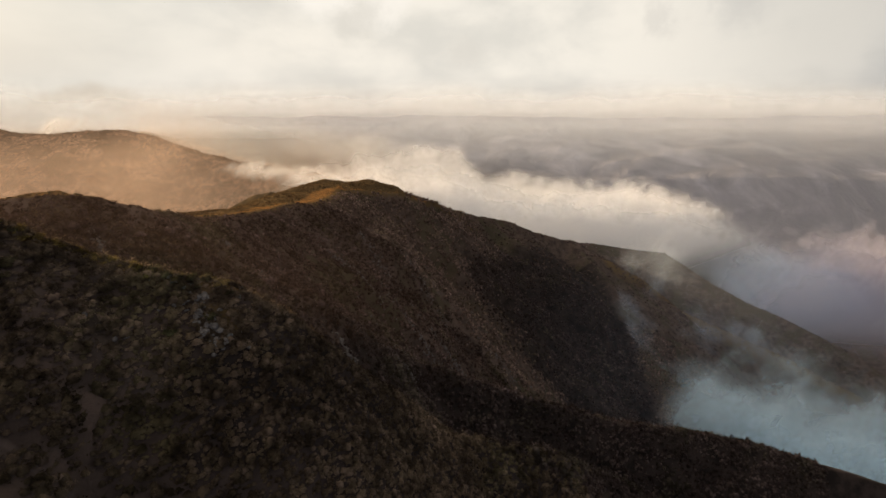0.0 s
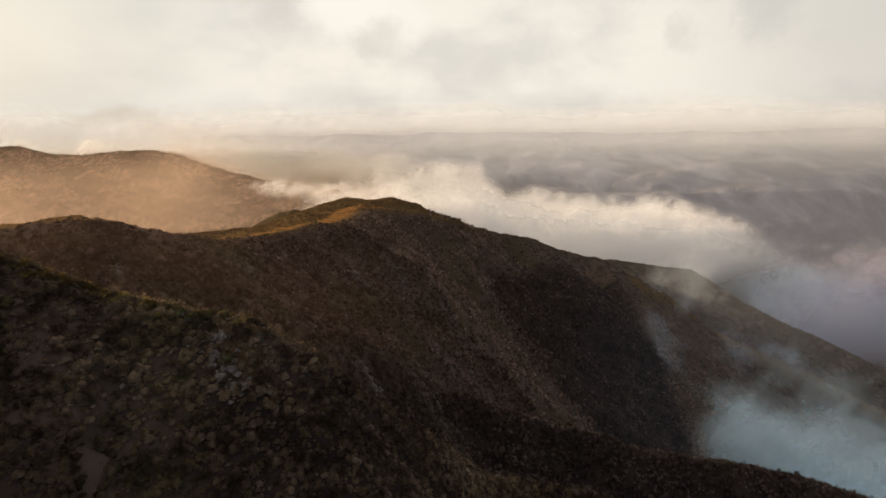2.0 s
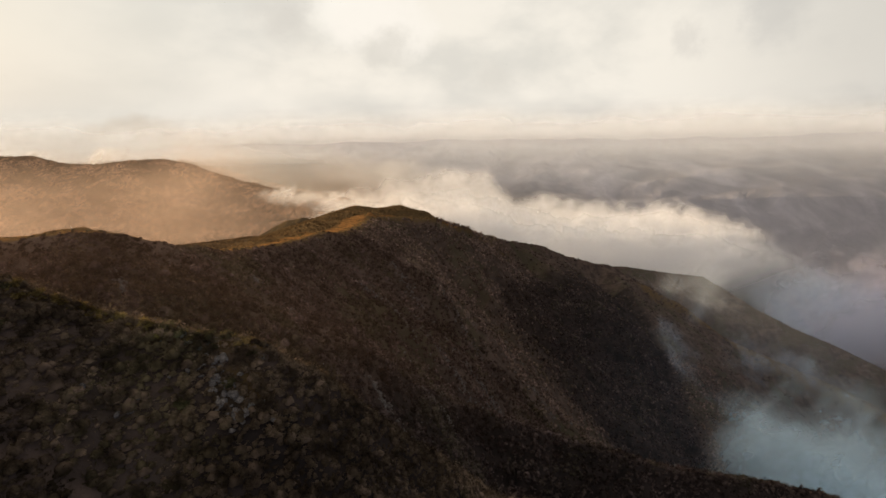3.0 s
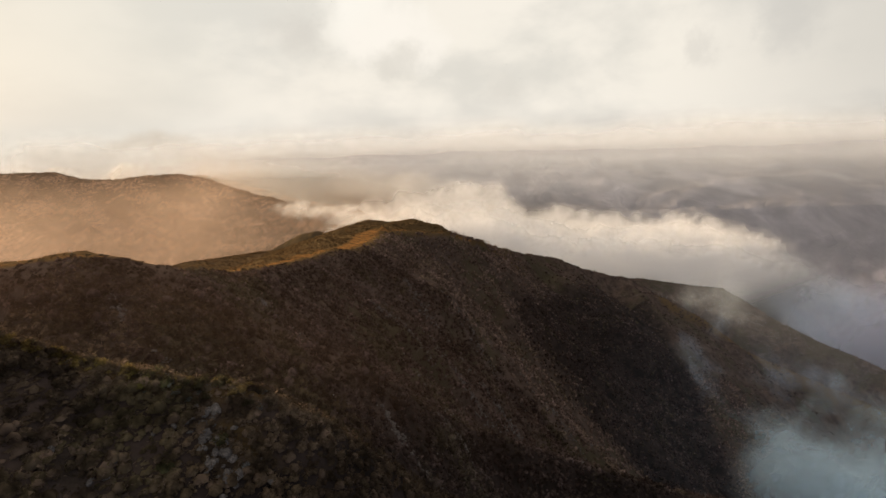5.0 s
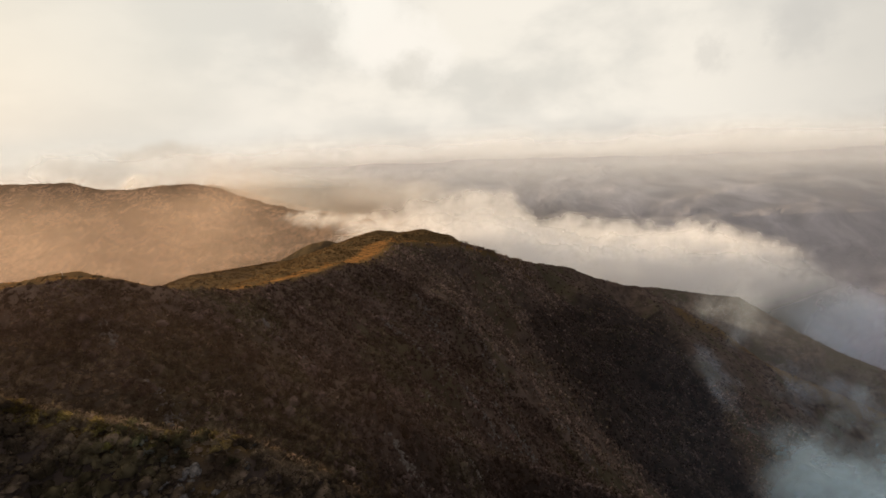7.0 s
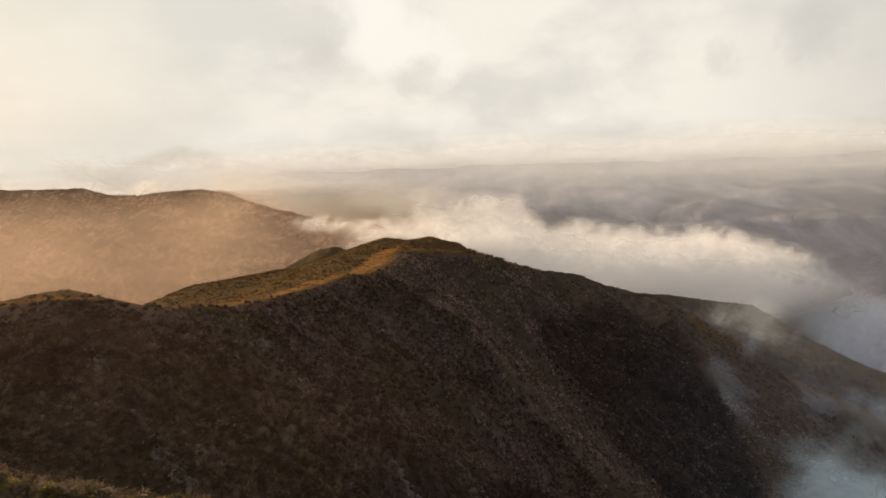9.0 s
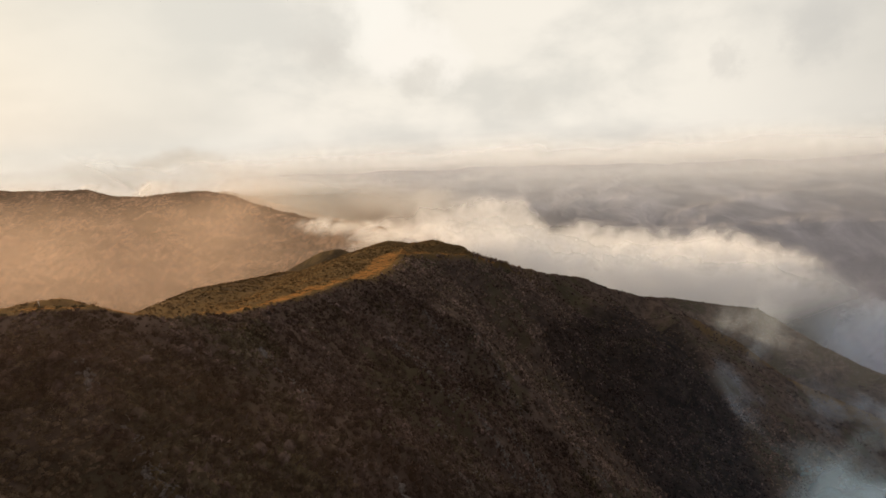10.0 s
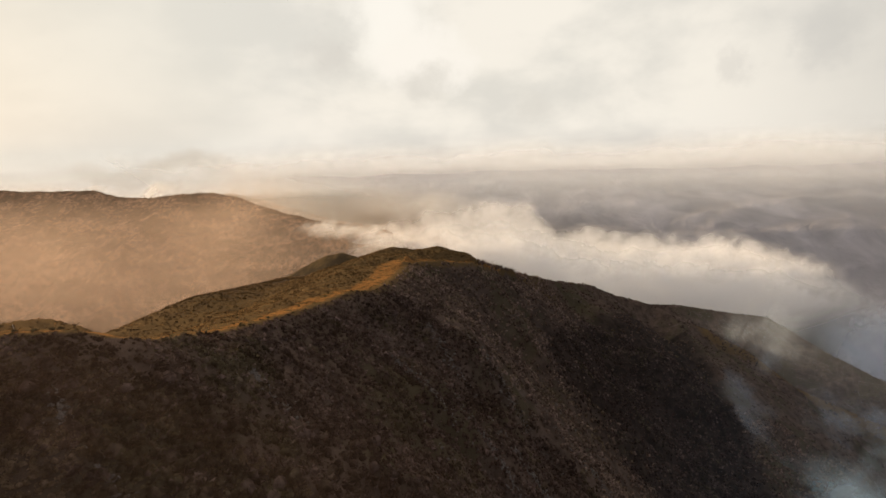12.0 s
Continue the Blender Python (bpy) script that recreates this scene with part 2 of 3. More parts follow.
def crest(points, x, y):
    """Distance to a crest line, its height there, and the side (positive: to the right of its run)."""
    best = np.full(x.shape, 1e9)
    height, side = np.zeros(x.shape), np.zeros(x.shape)
    for (ax, ay, az), (bx, by, bz) in zip(points, points[1:]):
        dx, dy = bx - ax, by - ay
        t = np.clip(((x - ax) * dx + (y - ay) * dy) / (dx * dx + dy * dy), 0, 1)
        d = np.hypot(x - ax - t * dx, y - ay - t * dy)
        closer = d < best
        best = np.where(closer, d, best)
        height = np.where(closer, az + t * (bz - az), height)
        side = np.where(closer, (x - ax) * dy - (y - ay) * dx, side)
    return best, height, np.sign(side)


def fall(d, slope, steep, knee, crown):
    """Drop below a crest at distance d: a rounded crown, one slope, then a steeper one past the knee."""
    s = np.sqrt(d * d + crown * crown) - crown
    return slope * s + (steep - slope) * np.maximum(0, s - knee)


def lee_fall(d, y):
    """The sunny side of the main crest: a flat grassy shelf that widens towards the summit, then a slope."""
    shelf = np.interp(y, [150, 260, 340, 400, 600, 780], [9, 17, 27, 38, 56, 60])
    over = np.maximum(0, d - shelf)
    return np.interp(y, [300, 450], [0.10, 0.05]) * np.minimum(d, shelf) + 0.33 * (np.sqrt(over * over + 64) - 8) + 0.3 * np.maximum(0, over - 170)


def join(a, b, k):
    h = np.clip(0.5 + 0.5 * (a - b) / k, 0, 1)
    return b + (a - b) * h + k * h * (1 - h)


MAIN = [(-330, 40, -26), (-215, 140, -39), (-163, 176, -40), (-145, 182, -39), (-138, 190, -42), (-131, 199, -47), (-129, 212, -53),
        (-133, 240, -62), (-133, 270, -71), (-131, 305, -78), (-127, 340, -84), (-119, 375, -88), (-110, 405, -94), (-110, 450, -101), (-115, 510, -110),
        (-129, 600, -125)]
BROW = [(-129, 600, -125), (-115, 640, -133), (-92, 680, -144), (-65, 720, -153), (-40, 765, -174)]
TOP = MAIN[:-1] + BROW
CAP = [(-50, 800, -172), (-78, 790, -157), (-118, 775, -143), (-155, 765, -145), (-183, 760, -140), (-189, 700, -135), (-190, 600, -125), (-180, 500, -112), (-168, 430, -104)]
NECK = [(-80, 788, -159), (-56, 798, -172), (-36, 812, -186), (-16, 855, -203), (12, 939, -232), (90, 1099, -291)]
SHOULDER = [(90, 1099, -291), (184, 1289, -354), (247, 1339, -394), (312, 1359, -417), (372, 1359, -435)]
EDGE = [(372, 1359, -435), (401, 1259, -455), (408, 1119, -472), (425, 1019, -504), (432, 930, -537), (430, 850, -574), (425, 760, -624), (410, 640, -700)]
OUTER = [(437, 1789, -605), (521, 1839, -590), (592, 1839, -592), (733, 1839, -616), (873, 1839, -632), (930, 1789, -664), (1022, 1739, -719),
         (1146, 1689, -780), (1272, 1639, -826), (1511, 1539, -935)]
FLANK = [(-215, 225, -78), (-262, 351, -104), (-312, 491, -129), (-344, 651, -165), (-374, 791, -196), (-413, 1021, -250)]
NEAR = [(-190, 72, -4), (-101, 88, -16), (-84, 93, -27.5), (-73, 99, -36), (-60, 102, -41), (-50, 107, -45), (-41, 113, -54), (-25, 128, -80), (5, 156, -128), (50, 172, -150), (95, 215, -205)]
SPUR = [(-67, 200, -103), (-23, 275, -166), (47, 300, -208), (126, 310, -240), (202, 320, -260), (253, 320, -272), (351, 310, -301), (520, 300, -390)]
MID = [(403, 1289, -562), (487, 1319, -582), (630, 1339, -624), (748, 1339, -660), (850, 1309, -700), (995, 1269, -755), (1181, 1189, -840)]
RIB = [(-55, 725, -172), (-12, 690, -208), (22, 640, -248), (66, 610, -325), (112, 590, -366), (158, 570, -406), (220, 540, -470)]
FLOOR = -1300.0


def terrain(x, y):
    d, z, side = crest(MAIN, x, y)
    h = z - np.where(side > 0, fall(d, 0.70, 1.22, 62, 6), lee_fall(d, y))
    clear = d.copy()
    lee = np.where(side > 0, 1.0, 0.4)
    over_d, _, over = crest(TOP, x, y)
    front = np.where(over > 0, 1.3 * over_d, 0.0)
    for line, right, left, steep, knee, crown, blend in ((BROW, 0.95, 0.3, 1.05, 60, 6, 8), (NECK, 0.92, 0.7, 1.0, 60, 10, 14), (SHOULDER, 0.52, 0.7, 0.85, 200, 12, 12), (EDGE, 0.5, 0.6, 0.8, 260, 16, 20), (NEAR, 0.72, 0.9, 1.05, 26, 3, 3),
                                                         (SPUR, 0.85, 0.8, 0.95, 150, 6, 10), (MID, 0.75, 0.6, 0.8, 200, 14, 20), (OUTER, 0.62, 0.8, 0.7, 200, 14, 16), (FLANK, 0.22, 0.5, 0.6, 130, 14, 8),
                                                         (CAP, 0.36, 0.10, 0.5, 140, 8, 8), (RIB, 0.9, 1.0, 1.1, 200, 8, 10)):
        d, z, side = crest(line, x, y)
        g = z - np.where(side > 0, fall(d, right, steep, knee, crown), fall(d, left, steep, knee, crown))
        if line in (FLANK, CAP):
            g = g - front - 0.9 * np.maximum(0, x + 72) * (line is CAP)
        h = join(h, g, blend)
        clear = np.minimum(clear, d)
    rough = np.clip((clear - 4) / 60, 0, 1)
    h = h - 3.0 * rough * (1 - lee) + lee * rough * (8.0 * fbm(x, y, 70, 4, 3) + 9.0 * (fbm(x, y, 46, 4, 11, True) - 0.55))
    # gullies that run down the main flank
    run = np.clip((x + 135) / 90, 0, 1) * np.clip((clear - 3) / 40, 0, 1)
    wander = x * 0.25 + 26 * fbm(x, y, 120, 2, 41)
    h = h - run * 15.0 * (1 - np.abs(2 * value_noise((y - wander) / 44, x / 260, 43) - 1)) ** 2
    h = h - run * 6.0 * (1 - np.abs(2 * value_noise((y - wander) / 17, x / 120, 44) - 1)) ** 2
    h = h + 1.2 * fbm(x, y, 11, 3, 5)
    base = np.interp(y, [1500, 2500, 3500, 4900], [FLOOR, -1000, -700, -420]) + 12 * fbm(x, y, 700, 3, 21)
    return join(h, base, 40)


def grassy(x, y):
    """How much dry grass covers the ground: along the crest, over the summit and on the near spur's edge."""
    d, z, side = crest(TOP, x, y)
    wide = np.interp(y, [100, 200, 270, 340, 400, 500, 600, 700, 800], [7, 7, 15, 23, 32, 38, 42, 44, 40])
    off = d * side
    top = 0.95 * np.clip(1.35 - np.abs(off + 0.42 * wide) / (0.58 * wide), 0, 1) * (y > 60)
    top = top - 0.75 * np.clip(1.2 - crest(CAP[1:6], x, y)[0] / 16, 0, 1)
    bald = 0.8 * np.clip(1.2 - np.hypot((x + 100) / 24, (y - 765) / 18), 0, 1)
    flank = 0.64 * np.clip(1.3 - (-off) / 260, 0, 1) * (off < 0) * (y > 150)
    rim = np.clip(1.1 - crest(NEAR[:6], x, y)[0] / 4, 0, 1) * 0.8
    brow = 0.66 * np.clip(1.1 - crest(MID[1:], x, y)[0] / 50, 0, 1)
    scar = 0.62 * np.clip(1.3 - np.hypot((x + 48) / 5.0, (y - 99) / 3.5), 0, 1)
    return np.maximum.reduce([top, bald, flank, rim, brow, scar])


def burn_and_shade(x, y):
    """Where char and painted-in shade darken soil and brush: the ravine behind the rib and the outer face of the low
    spur.
    """
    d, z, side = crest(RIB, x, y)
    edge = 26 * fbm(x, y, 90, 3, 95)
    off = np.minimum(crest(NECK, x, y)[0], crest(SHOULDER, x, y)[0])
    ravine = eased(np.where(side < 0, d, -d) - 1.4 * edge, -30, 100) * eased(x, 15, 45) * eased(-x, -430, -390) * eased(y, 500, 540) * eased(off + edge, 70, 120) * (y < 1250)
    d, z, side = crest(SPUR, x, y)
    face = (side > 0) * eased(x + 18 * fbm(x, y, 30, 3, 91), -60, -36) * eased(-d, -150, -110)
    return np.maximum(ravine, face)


def eased(a, low, high):
    t = np.clip((a - low) / (high - low), 0, 1)
    return t * t * (3 - 2 * t)


def spaced(stops):
    """Coordinates with a step that changes from stop to stop: (start, step), ..., (end, 0)."""
    out = []
    for (a, step), (b, _) in zip(stops, stops[1:]):
        out.extend(np.linspace(a, b, max(2, round((b - a) / step)), endpoint=False))
    return np.array(out + [stops[-1][0]])


def sheet_mesh(name, xs, ys, height):
    gx, gy = np.meshgrid(xs, ys)
    gz = height(gx, gy)
    nx, ny = len(xs), len(ys)
    mesh = bpy.data.meshes.new(name)
    i = (np.arange(ny - 1)[:, None] * nx + np.arange(nx - 1)[None, :]).ravel()
    quads = np.stack([i, i + 1, i + nx + 1, i + nx], 1).astype(np.int32)
    mesh_from(mesh, np.stack([gx, gy, gz], -1).reshape(-1, 3), quads)
    return mesh, gx.ravel(), gy.ravel()


def mesh_from(mesh, co, faces):
    k = faces.shape[1]
    mesh.vertices.add(len(co))
    mesh.vertices.foreach_set("co", np.ascontiguousarray(co, np.float32).ravel())
    mesh.loops.add(faces.size)
    mesh.loops.foreach_set("vertex_index", np.ascontiguousarray(faces, np.int32).ravel())
    mesh.polygons.add(len(faces))
    mesh.polygons.foreach_set("loop_start", np.arange(0, faces.size, k, dtype=np.int32))
    mesh.update(calc_edges=True)
    mesh.polygons.foreach_set("use_smooth", np.ones(len(faces), bool))


GROUND = ground_material()
DRY_HILL = ground_material("dry_hillside", 0.85)
KNOLL = ground_material("brushy_knoll", 0.9, ((0.13, 0.085, 0.036), (0.05, 0.036, 0.018)))
XS = spaced([(-4900, 300), (-1500, 80), (-500, 14), (-260, 2.6), (360, 5), (700, 10), (1500, 60), (2400, 250), (4900, 0)])
YS = spaced([(-600, 80), (-60, 2.6), (380, 5), (900, 9), (1900, 50), (2300, 250), (4900, 0)])
mesh, gx, gy = sheet_mesh("ground", XS, YS, terrain)
grass = grassy(gx, gy)
mesh.attributes.new("grass", "FLOAT", "POINT").data.foreach_set("value", grass.astype(np.float32))
mesh.attributes.new("burnt", "FLOAT", "POINT").data.foreach_set("value", burn_and_shade(gx, gy).astype(np.float32))
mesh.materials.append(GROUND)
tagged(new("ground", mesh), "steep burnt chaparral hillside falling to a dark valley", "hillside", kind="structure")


def hill(name, points, right, left, crown, label, step, reach, seed, lumpy, mat):
    def height(x, y):
        d, z, side = crest(points, x, y)
        h = z - np.where(side > 0, fall(d, right, right * 1.3, 500, crown), fall(d, left, left, 500, crown))
        rough = np.clip((d - 10) / 200, 0, 1)
        return h + rough * (lumpy * fbm(x, y, 330, 4, seed) + 1.8 * lumpy * (fbm(x, y, 190, 5, seed + 5, True) - 0.75)) + 7 * fbm(x, y, 60, 4, seed + 9)
    xs = [p[0] for p in points]
    ys = [p[1] for p in points]
    mesh, gx, gy = sheet_mesh(name, spaced([(min(xs) - reach, step), (max(xs) + reach, 0)]), spaced([(max(min(ys) - reach, 1150), step), (max(ys) + 300, 0)]), height)
    mesh.attributes.new("grass", "FLOAT", "POINT")
    mesh.materials.append(mat)
    tagged(new(name, mesh), label, "hill", kind="structure")
    return height


FAR_HEIGHT = hill("far_hill", [(-4077, 2739, -160), (-2986, 2789, -204), (-2761, 2789, -210), (-2556, 2789, -210), (-2400, 2789, -251), (-2202, 2789, -264), (-2001, 2789, -247),
                  (-1804, 2789, -240), (-1650, 2789, -261), (-1459, 2739, -320), (-1273, 2689, -366), (-1092, 2639, -400), (-822, 2589, -417), (-656, 2539, -436), (-450, 2500, -560)],
     0.42, 0.5, 40, "brown burnt hill behind the ridge in golden haze", 14, 1500, 31, 52, DRY_HILL)
hill("low_hill", [(-800, 1400, -440), (-680, 1440, -368), (-573, 1470, -321), (-519, 1471, -312), (-459, 1471, -335), (-360, 1480, -400), (-250, 1490, -480)], 0.5, 0.5, 30,
     "hazy brushy knoll beyond the summit", 8, 300, 37, 6, KNOLL)
hill("distant_hill", [(-2210, 3439, -315), (-2035, 3439, -303), (-1787, 3439, -363), (-1457, 3339, -438), (-1183, 3239, -489), (-903, 3139, -509), (-680, 3039, -560), (-500, 3000, -660)], 0.5, 0.5, 40,
     "pale distant hill sinking into low cloud", 30, 500, 47, 14, DRY_HILL)

# ---- clouds and smoke ----
def layer_mesh(u, v, fade, place):
    """One waving layer, as a grid with a fade towards its border."""
    rows, cols = u.shape
    mesh = bpy.data.meshes.new("layer")
    i = (np.arange(rows - 1)[:, None] * cols + np.arange(cols - 1)[None, :]).ravel()
    mesh_from(mesh, place(u, v).reshape(-1, 3), np.stack([i, i + 1, i + cols + 1, i + cols], 1))
    mesh.attributes.new("fade", "FLOAT", "POINT").data.foreach_set("value", fade.astype(np.float32).ravel())
    return mesh


def bank(name, mat, label, category, xs, ys, zs, top, wave, ends, base, seed, group="", drop=0.0, under=None):
    """A bank of vapour in many gently waving layers, one behind another. top: its height along x; drop: how much lower the front layer is;
    under: the height along x of its lower edge."""
    thing = tagged(new(name), label, category, group)
    thing.location = (0.5 * (xs[0] + xs[1]), ys[0], zs[0])
    o = np.array(thing.location)
    for k in range(ys[2]):
        back = k / max(1, ys[2] - 1)
        y0 = ys[0] + (ys[1] - ys[0]) * back
        u, v = np.meshgrid(np.linspace(xs[0], xs[1], 72), np.linspace(zs[0], zs[1], 20))
        floor = np.interp(u, *zip(*under)) if under else zs[0]
        fade = eased(u, xs[0], xs[0] + ends[0]) * eased(-u, -xs[1], -xs[1] + ends[1]) * eased(v, floor, floor + base)
        mesh = layer_mesh(u, v, fade, lambda a, b: np.stack([a, y0 + wave * fbm(a + 31 * k, b * 1.5, (xs[1] - xs[0]) / 5, 2, seed + k), b], -1) - o)
        rise = np.interp(u, *zip(*top)) - drop * (1 - back) - v
        mesh.attributes.new("rise", "FLOAT", "POINT").data.foreach_set("value", rise.astype(np.float32).ravel())
        mesh.materials.append(mat)
        new("layer", mesh).parent = thing
    return thing


def puff(name, mat, label, category, centre, width, height, depth, lean, layers, seed, group=""):
    """A drifting wisp: a few curved, ragged layers round a centre; lean: degrees by which it tips over."""
    thing = tagged(new(name), label, category, group)
    thing.location = centre
    c, s = math.cos(radians(lean)), math.sin(radians(lean))
    for k in range(layers):
        u, v = np.meshgrid(np.linspace(-1, 1, 18), np.linspace(-1, 1, 14))
        fade = eased(1 - np.hypot(u, v), 0.0, 0.85)
        y0 = depth * ((k + 0.5) / layers - 0.5)

        def place(a, b):
            px, pz = a * width / 2, b * height / 2
            py = y0 + 0.25 * depth * fbm(px + 90 * k, pz, 0.6 * width, 2, seed + k) + 0.15 * depth * a * a
            return np.stack([px * c - pz * s, py, px * s + pz * c], -1)

        mesh = layer_mesh(u, v, fade, place)
        mesh.materials.append(mat)
        new("layer", mesh).parent = thing
    return thing


BANK = bank_material("cloud_bank", 0.0052, 150.0, (0.97, 0.965, 0.98), 0.8, 0.42, 0.0, (1.0, 0.62))
bank("cloud_bank", BANK, "billowing cream cloud bank lapping at the ridge", "cloud", (-950, 1850), (2250, 2600, 3), (-1150, -150),
     [(-950, -415), (-709, -360), (-542, -335), (-270, -300), (-60, -305), (95, -320), (224, -400), (400, -430), (581, -440), (805, -430), (1000, -460), (1175, -475), (1400, -555), (1551, -620), (1640, -720), (1850, -950)],
     50, (240, 300), 220, 70, "", 70.0, [(900, -1150), (1150, -960), (1450, -830), (1850, -820)])
LOW_BANK = bank_material("low_cloud", 0.0060, 170.0, (0.80, 0.73, 0.80), 0.5, 0.55, 0.0, (0.8, 0.30), 1.9)
bank("low_cloud", LOW_BANK, "mauve cloud rising beside the descending ridge", "cloud", (1180, 2900), (1850, 2150, 4), (-1150, -350),
     [(1180, -800), (1344, -690), (1400, -645), (1500, -615), (1700, -590), (2100, -560), (2900, -500)], 50, (260, 300), 200, 170)

mesh, gx, gy = sheet_mesh("cloud_deck", spaced([(-4800, 60), (4800, 0)]), spaced([(1900, 26), (3600, 45), (4850, 0)]),
                          lambda x, y: np.interp(y, [1900, 2600, 3050, 4850], [-1080, -850, -560, -240]) + 30 * fbm(x, y, 900, 4, 61) + 26 * fbm(x, y, 330, 4, 62))
m, n = material("cloud_deck")
p = n.add("ShaderNodeNewGeometry").outputs["Position"]
streak = n.noise(n.mapped(p, (1, 0.8, 1)), 0.0014, 6, 0.58, 0.5)
fleck = n.noise(n.mapped(p, (1, 0.7, 1), (5, 5, 0)), 0.0052, 5, 0.6, 0.4)
xyz = n.add("ShaderNodeSeparateXYZ")
n.link(p, xyz.inputs[0])
field = n.math("ADD", n.math("MULTIPLY", streak, 0.62), n.math("MULTIPLY", fleck, 0.38))
field = n.math("SUBTRACT", field, n.math("MULTIPLY", n.math("ADD", xyz.outputs[0], 200.0), 0.000045))
cover = n.math("MULTIPLY", n.smooth(field, 0.34, 0.60, 0.55, 0.98), n.math("MULTIPLY", n.smooth(xyz.outputs[1], 2050.0, 2850.0), n.smooth(xyz.outputs[1], 4500.0, 4850.0, 1.0, 0.8)))
inland = n.smooth(n.math("ADD", xyz.outputs[0], n.math("MULTIPLY", n.math("SUBTRACT", xyz.outputs[1], 3000.0), 1.6)), -300.0, 1500.0)
cover = n.math("MULTIPLY", cover, inland)
vapour(n, cover, (0.82, 0.74, 0.74), field, 110.0, 0.12)
mesh.materials.append(m)
tagged(new("cloud_deck", mesh), "wide sea of mauve-grey low cloud reaching the horizon", "cloud", kind="structure")

SMOKE = bank_material("valley_smoke", 0.0085, 150.0, (0.74, 0.90, 1.0), 0.46, 0.7, 0.0, (0.95, 0.7), 1.9)
bank("smoke_bank", SMOKE, "blue-grey wildfire smoke filling the side valley", "smoke", (330, 1300), (640, 900, 10), (-800, -280),
     [(330, -660), (406, -520), (481, -490), (549, -495), (607, -500), (800, -565), (1300, -700)], 8, (150, 200), 40, 90)
WISP = wisp_material("smoke_wisp", 0.026, (0.70, 0.82, 1.0), 0.10, 0.50, 1.4, 3.4, -50.0, 0.6)
puff("smoke_wisp", WISP, "thin blue-grey smoke curling up the slope", "smoke", (395, 900, -468), 110, 300, 30, 36, 3, 201, "smoke wisps")
puff("smoke_wisp", WISP, "torn blue-grey smoke low on the slope", "smoke", (640, 985, -535), 440, 200, 40, -25, 3, 221, "smoke wisps")
THIN = wisp_material("thin_smoke", 0.012, (0.82, 0.90, 0.98), 0.10, 0.40, 1.2, 2.6, 60.0)
puff("smoke_wisp", THIN, "thin pale smoke streaming over the ridge shoulder", "smoke", (505, 1075, -400), 300, 240, 40, -24, 3, 211, "smoke wisps")
BLUE = wisp_material("blue_smoke", 0.004, (0.60, 0.78, 1.0), 0.17, 0.30, 0.75)
puff("smoke_haze", BLUE, "soft blue smoke haze behind the ridge", "smoke", (1470, 1900, -850), 1200, 560, 200, -18, 5, 231)
DUSK = wisp_material("slope_haze", 0.003, (0.80, 0.84, 0.92), 0.018, 0.20, 0.70)
puff("slope_haze", DUSK, "faint blue haze before the outer ridge", "smoke", (900, 1400, -640), 1300, 620, 160, -16, 4, 236)
CREAM = wisp_material("hill_mist", 0.009, (0.99, 0.97, 0.94), 0.26, 0.40, 1.1, 2.2, 40.0, 0.6)
puff("mist_wisp", CREAM, "cream mist clinging to the end of the far hill", "mist", (-740, 2180, -372), 640, 150, 200, -8, 5, 241, "mist wisps")
puff("mist_wisp", CREAM, "cream mist lapping the foot of the far hill", "mist", (-600, 2150, -400), 520, 150, 160, -6, 4, 246, "mist wisps")
puff("mist_wisp", CREAM, "cream mist rising from behind the far hill", "mist", (-2260, 2990, -235), 480, 190, 120, 12, 4, 251, "mist wisps")
puff("mist_wisp", CREAM, "bright mist behind the far hill's saddle", "mist", (-2730, 2990, -215), 260, 110, 100, 8, 4, 256, "mist wisps")
SOFT = wisp_material("soft_mist", 0.0035, (1.0, 0.98, 0.94), 0.15, 0.30, 0.95, 1.3, 10.0, 0.6)
puff("mist_bank", SOFT, "bright soft mist behind the end of the far hill", "mist", (-420, 2760, -350), 1700, 300, 160, -5, 4, 261)
HAZE = bank_material("valley_haze", 0.0013, 380.0, (1.0, 0.73, 0.54), 0.17, 0.7, 0.02, (0.85, 0.85))
bank("valley_haze", HAZE, "golden sunlit haze hanging before the far hill", "haze", (-3600, 100), (1150, 2450, 9), (-1150, -60), [(-3600, -60), (100, -60)], 60, (300, 1700), 480, 270, "", 0.0, [(-3600, -880), (100, -880)])
RIM = bank_material("horizon_haze", 0.0010, 300.0, (0.86, 0.88, 0.91), 0.14, 0.6, 0.02)
bank("horizon_haze", RIM, "cream haze dissolving the horizon", "haze", (-4800, 4800), (3000, 4700, 5), (-560, 60), [(-4800, 60), (4800, 60)], 50, (1500, 100), 200, 310)
FAR_RIM = bank_material("skyline_haze", 0.0016, 230.0, (0.82, 0.835, 0.86), 0.5, 0.6, 0.0)
bank("horizon_haze", FAR_RIM, "cream haze where the cloud sea meets the sky", "haze", (-4800, 4800), (4640, 4780, 2), (-560, 120), [(-4800, 20), (4800, 20)], 30, (200, 200), 160, 316)
# warm veil added near the camera, in place of sun glare in the lens
GLARE_VEIL = bank_material("air_veil", 0.02, 70.0, (1.0, 0.64, 0.45), 0.018, 0.6, 0.02)
bank("air_veil", bank_material("slope_air", 0.004, 120.0, (0.72, 0.80, 1.0), 0.009, 0.6, 0.0), "faint blue smoky air before the ravine", "haze", (40, 760), (330, 520, 3), (-520, -30), [(40, -60), (760, -150)], 5, (160, 150), 120, 340)
bank("air_veil", GLARE_VEIL, "thin warm veil added over the near ridge for lens glare", "haze", (-330, 40), (124, 160, 4), (-170, 40), [(-330, 15), (40, 15)], 3, (60, 260), 115, 330)
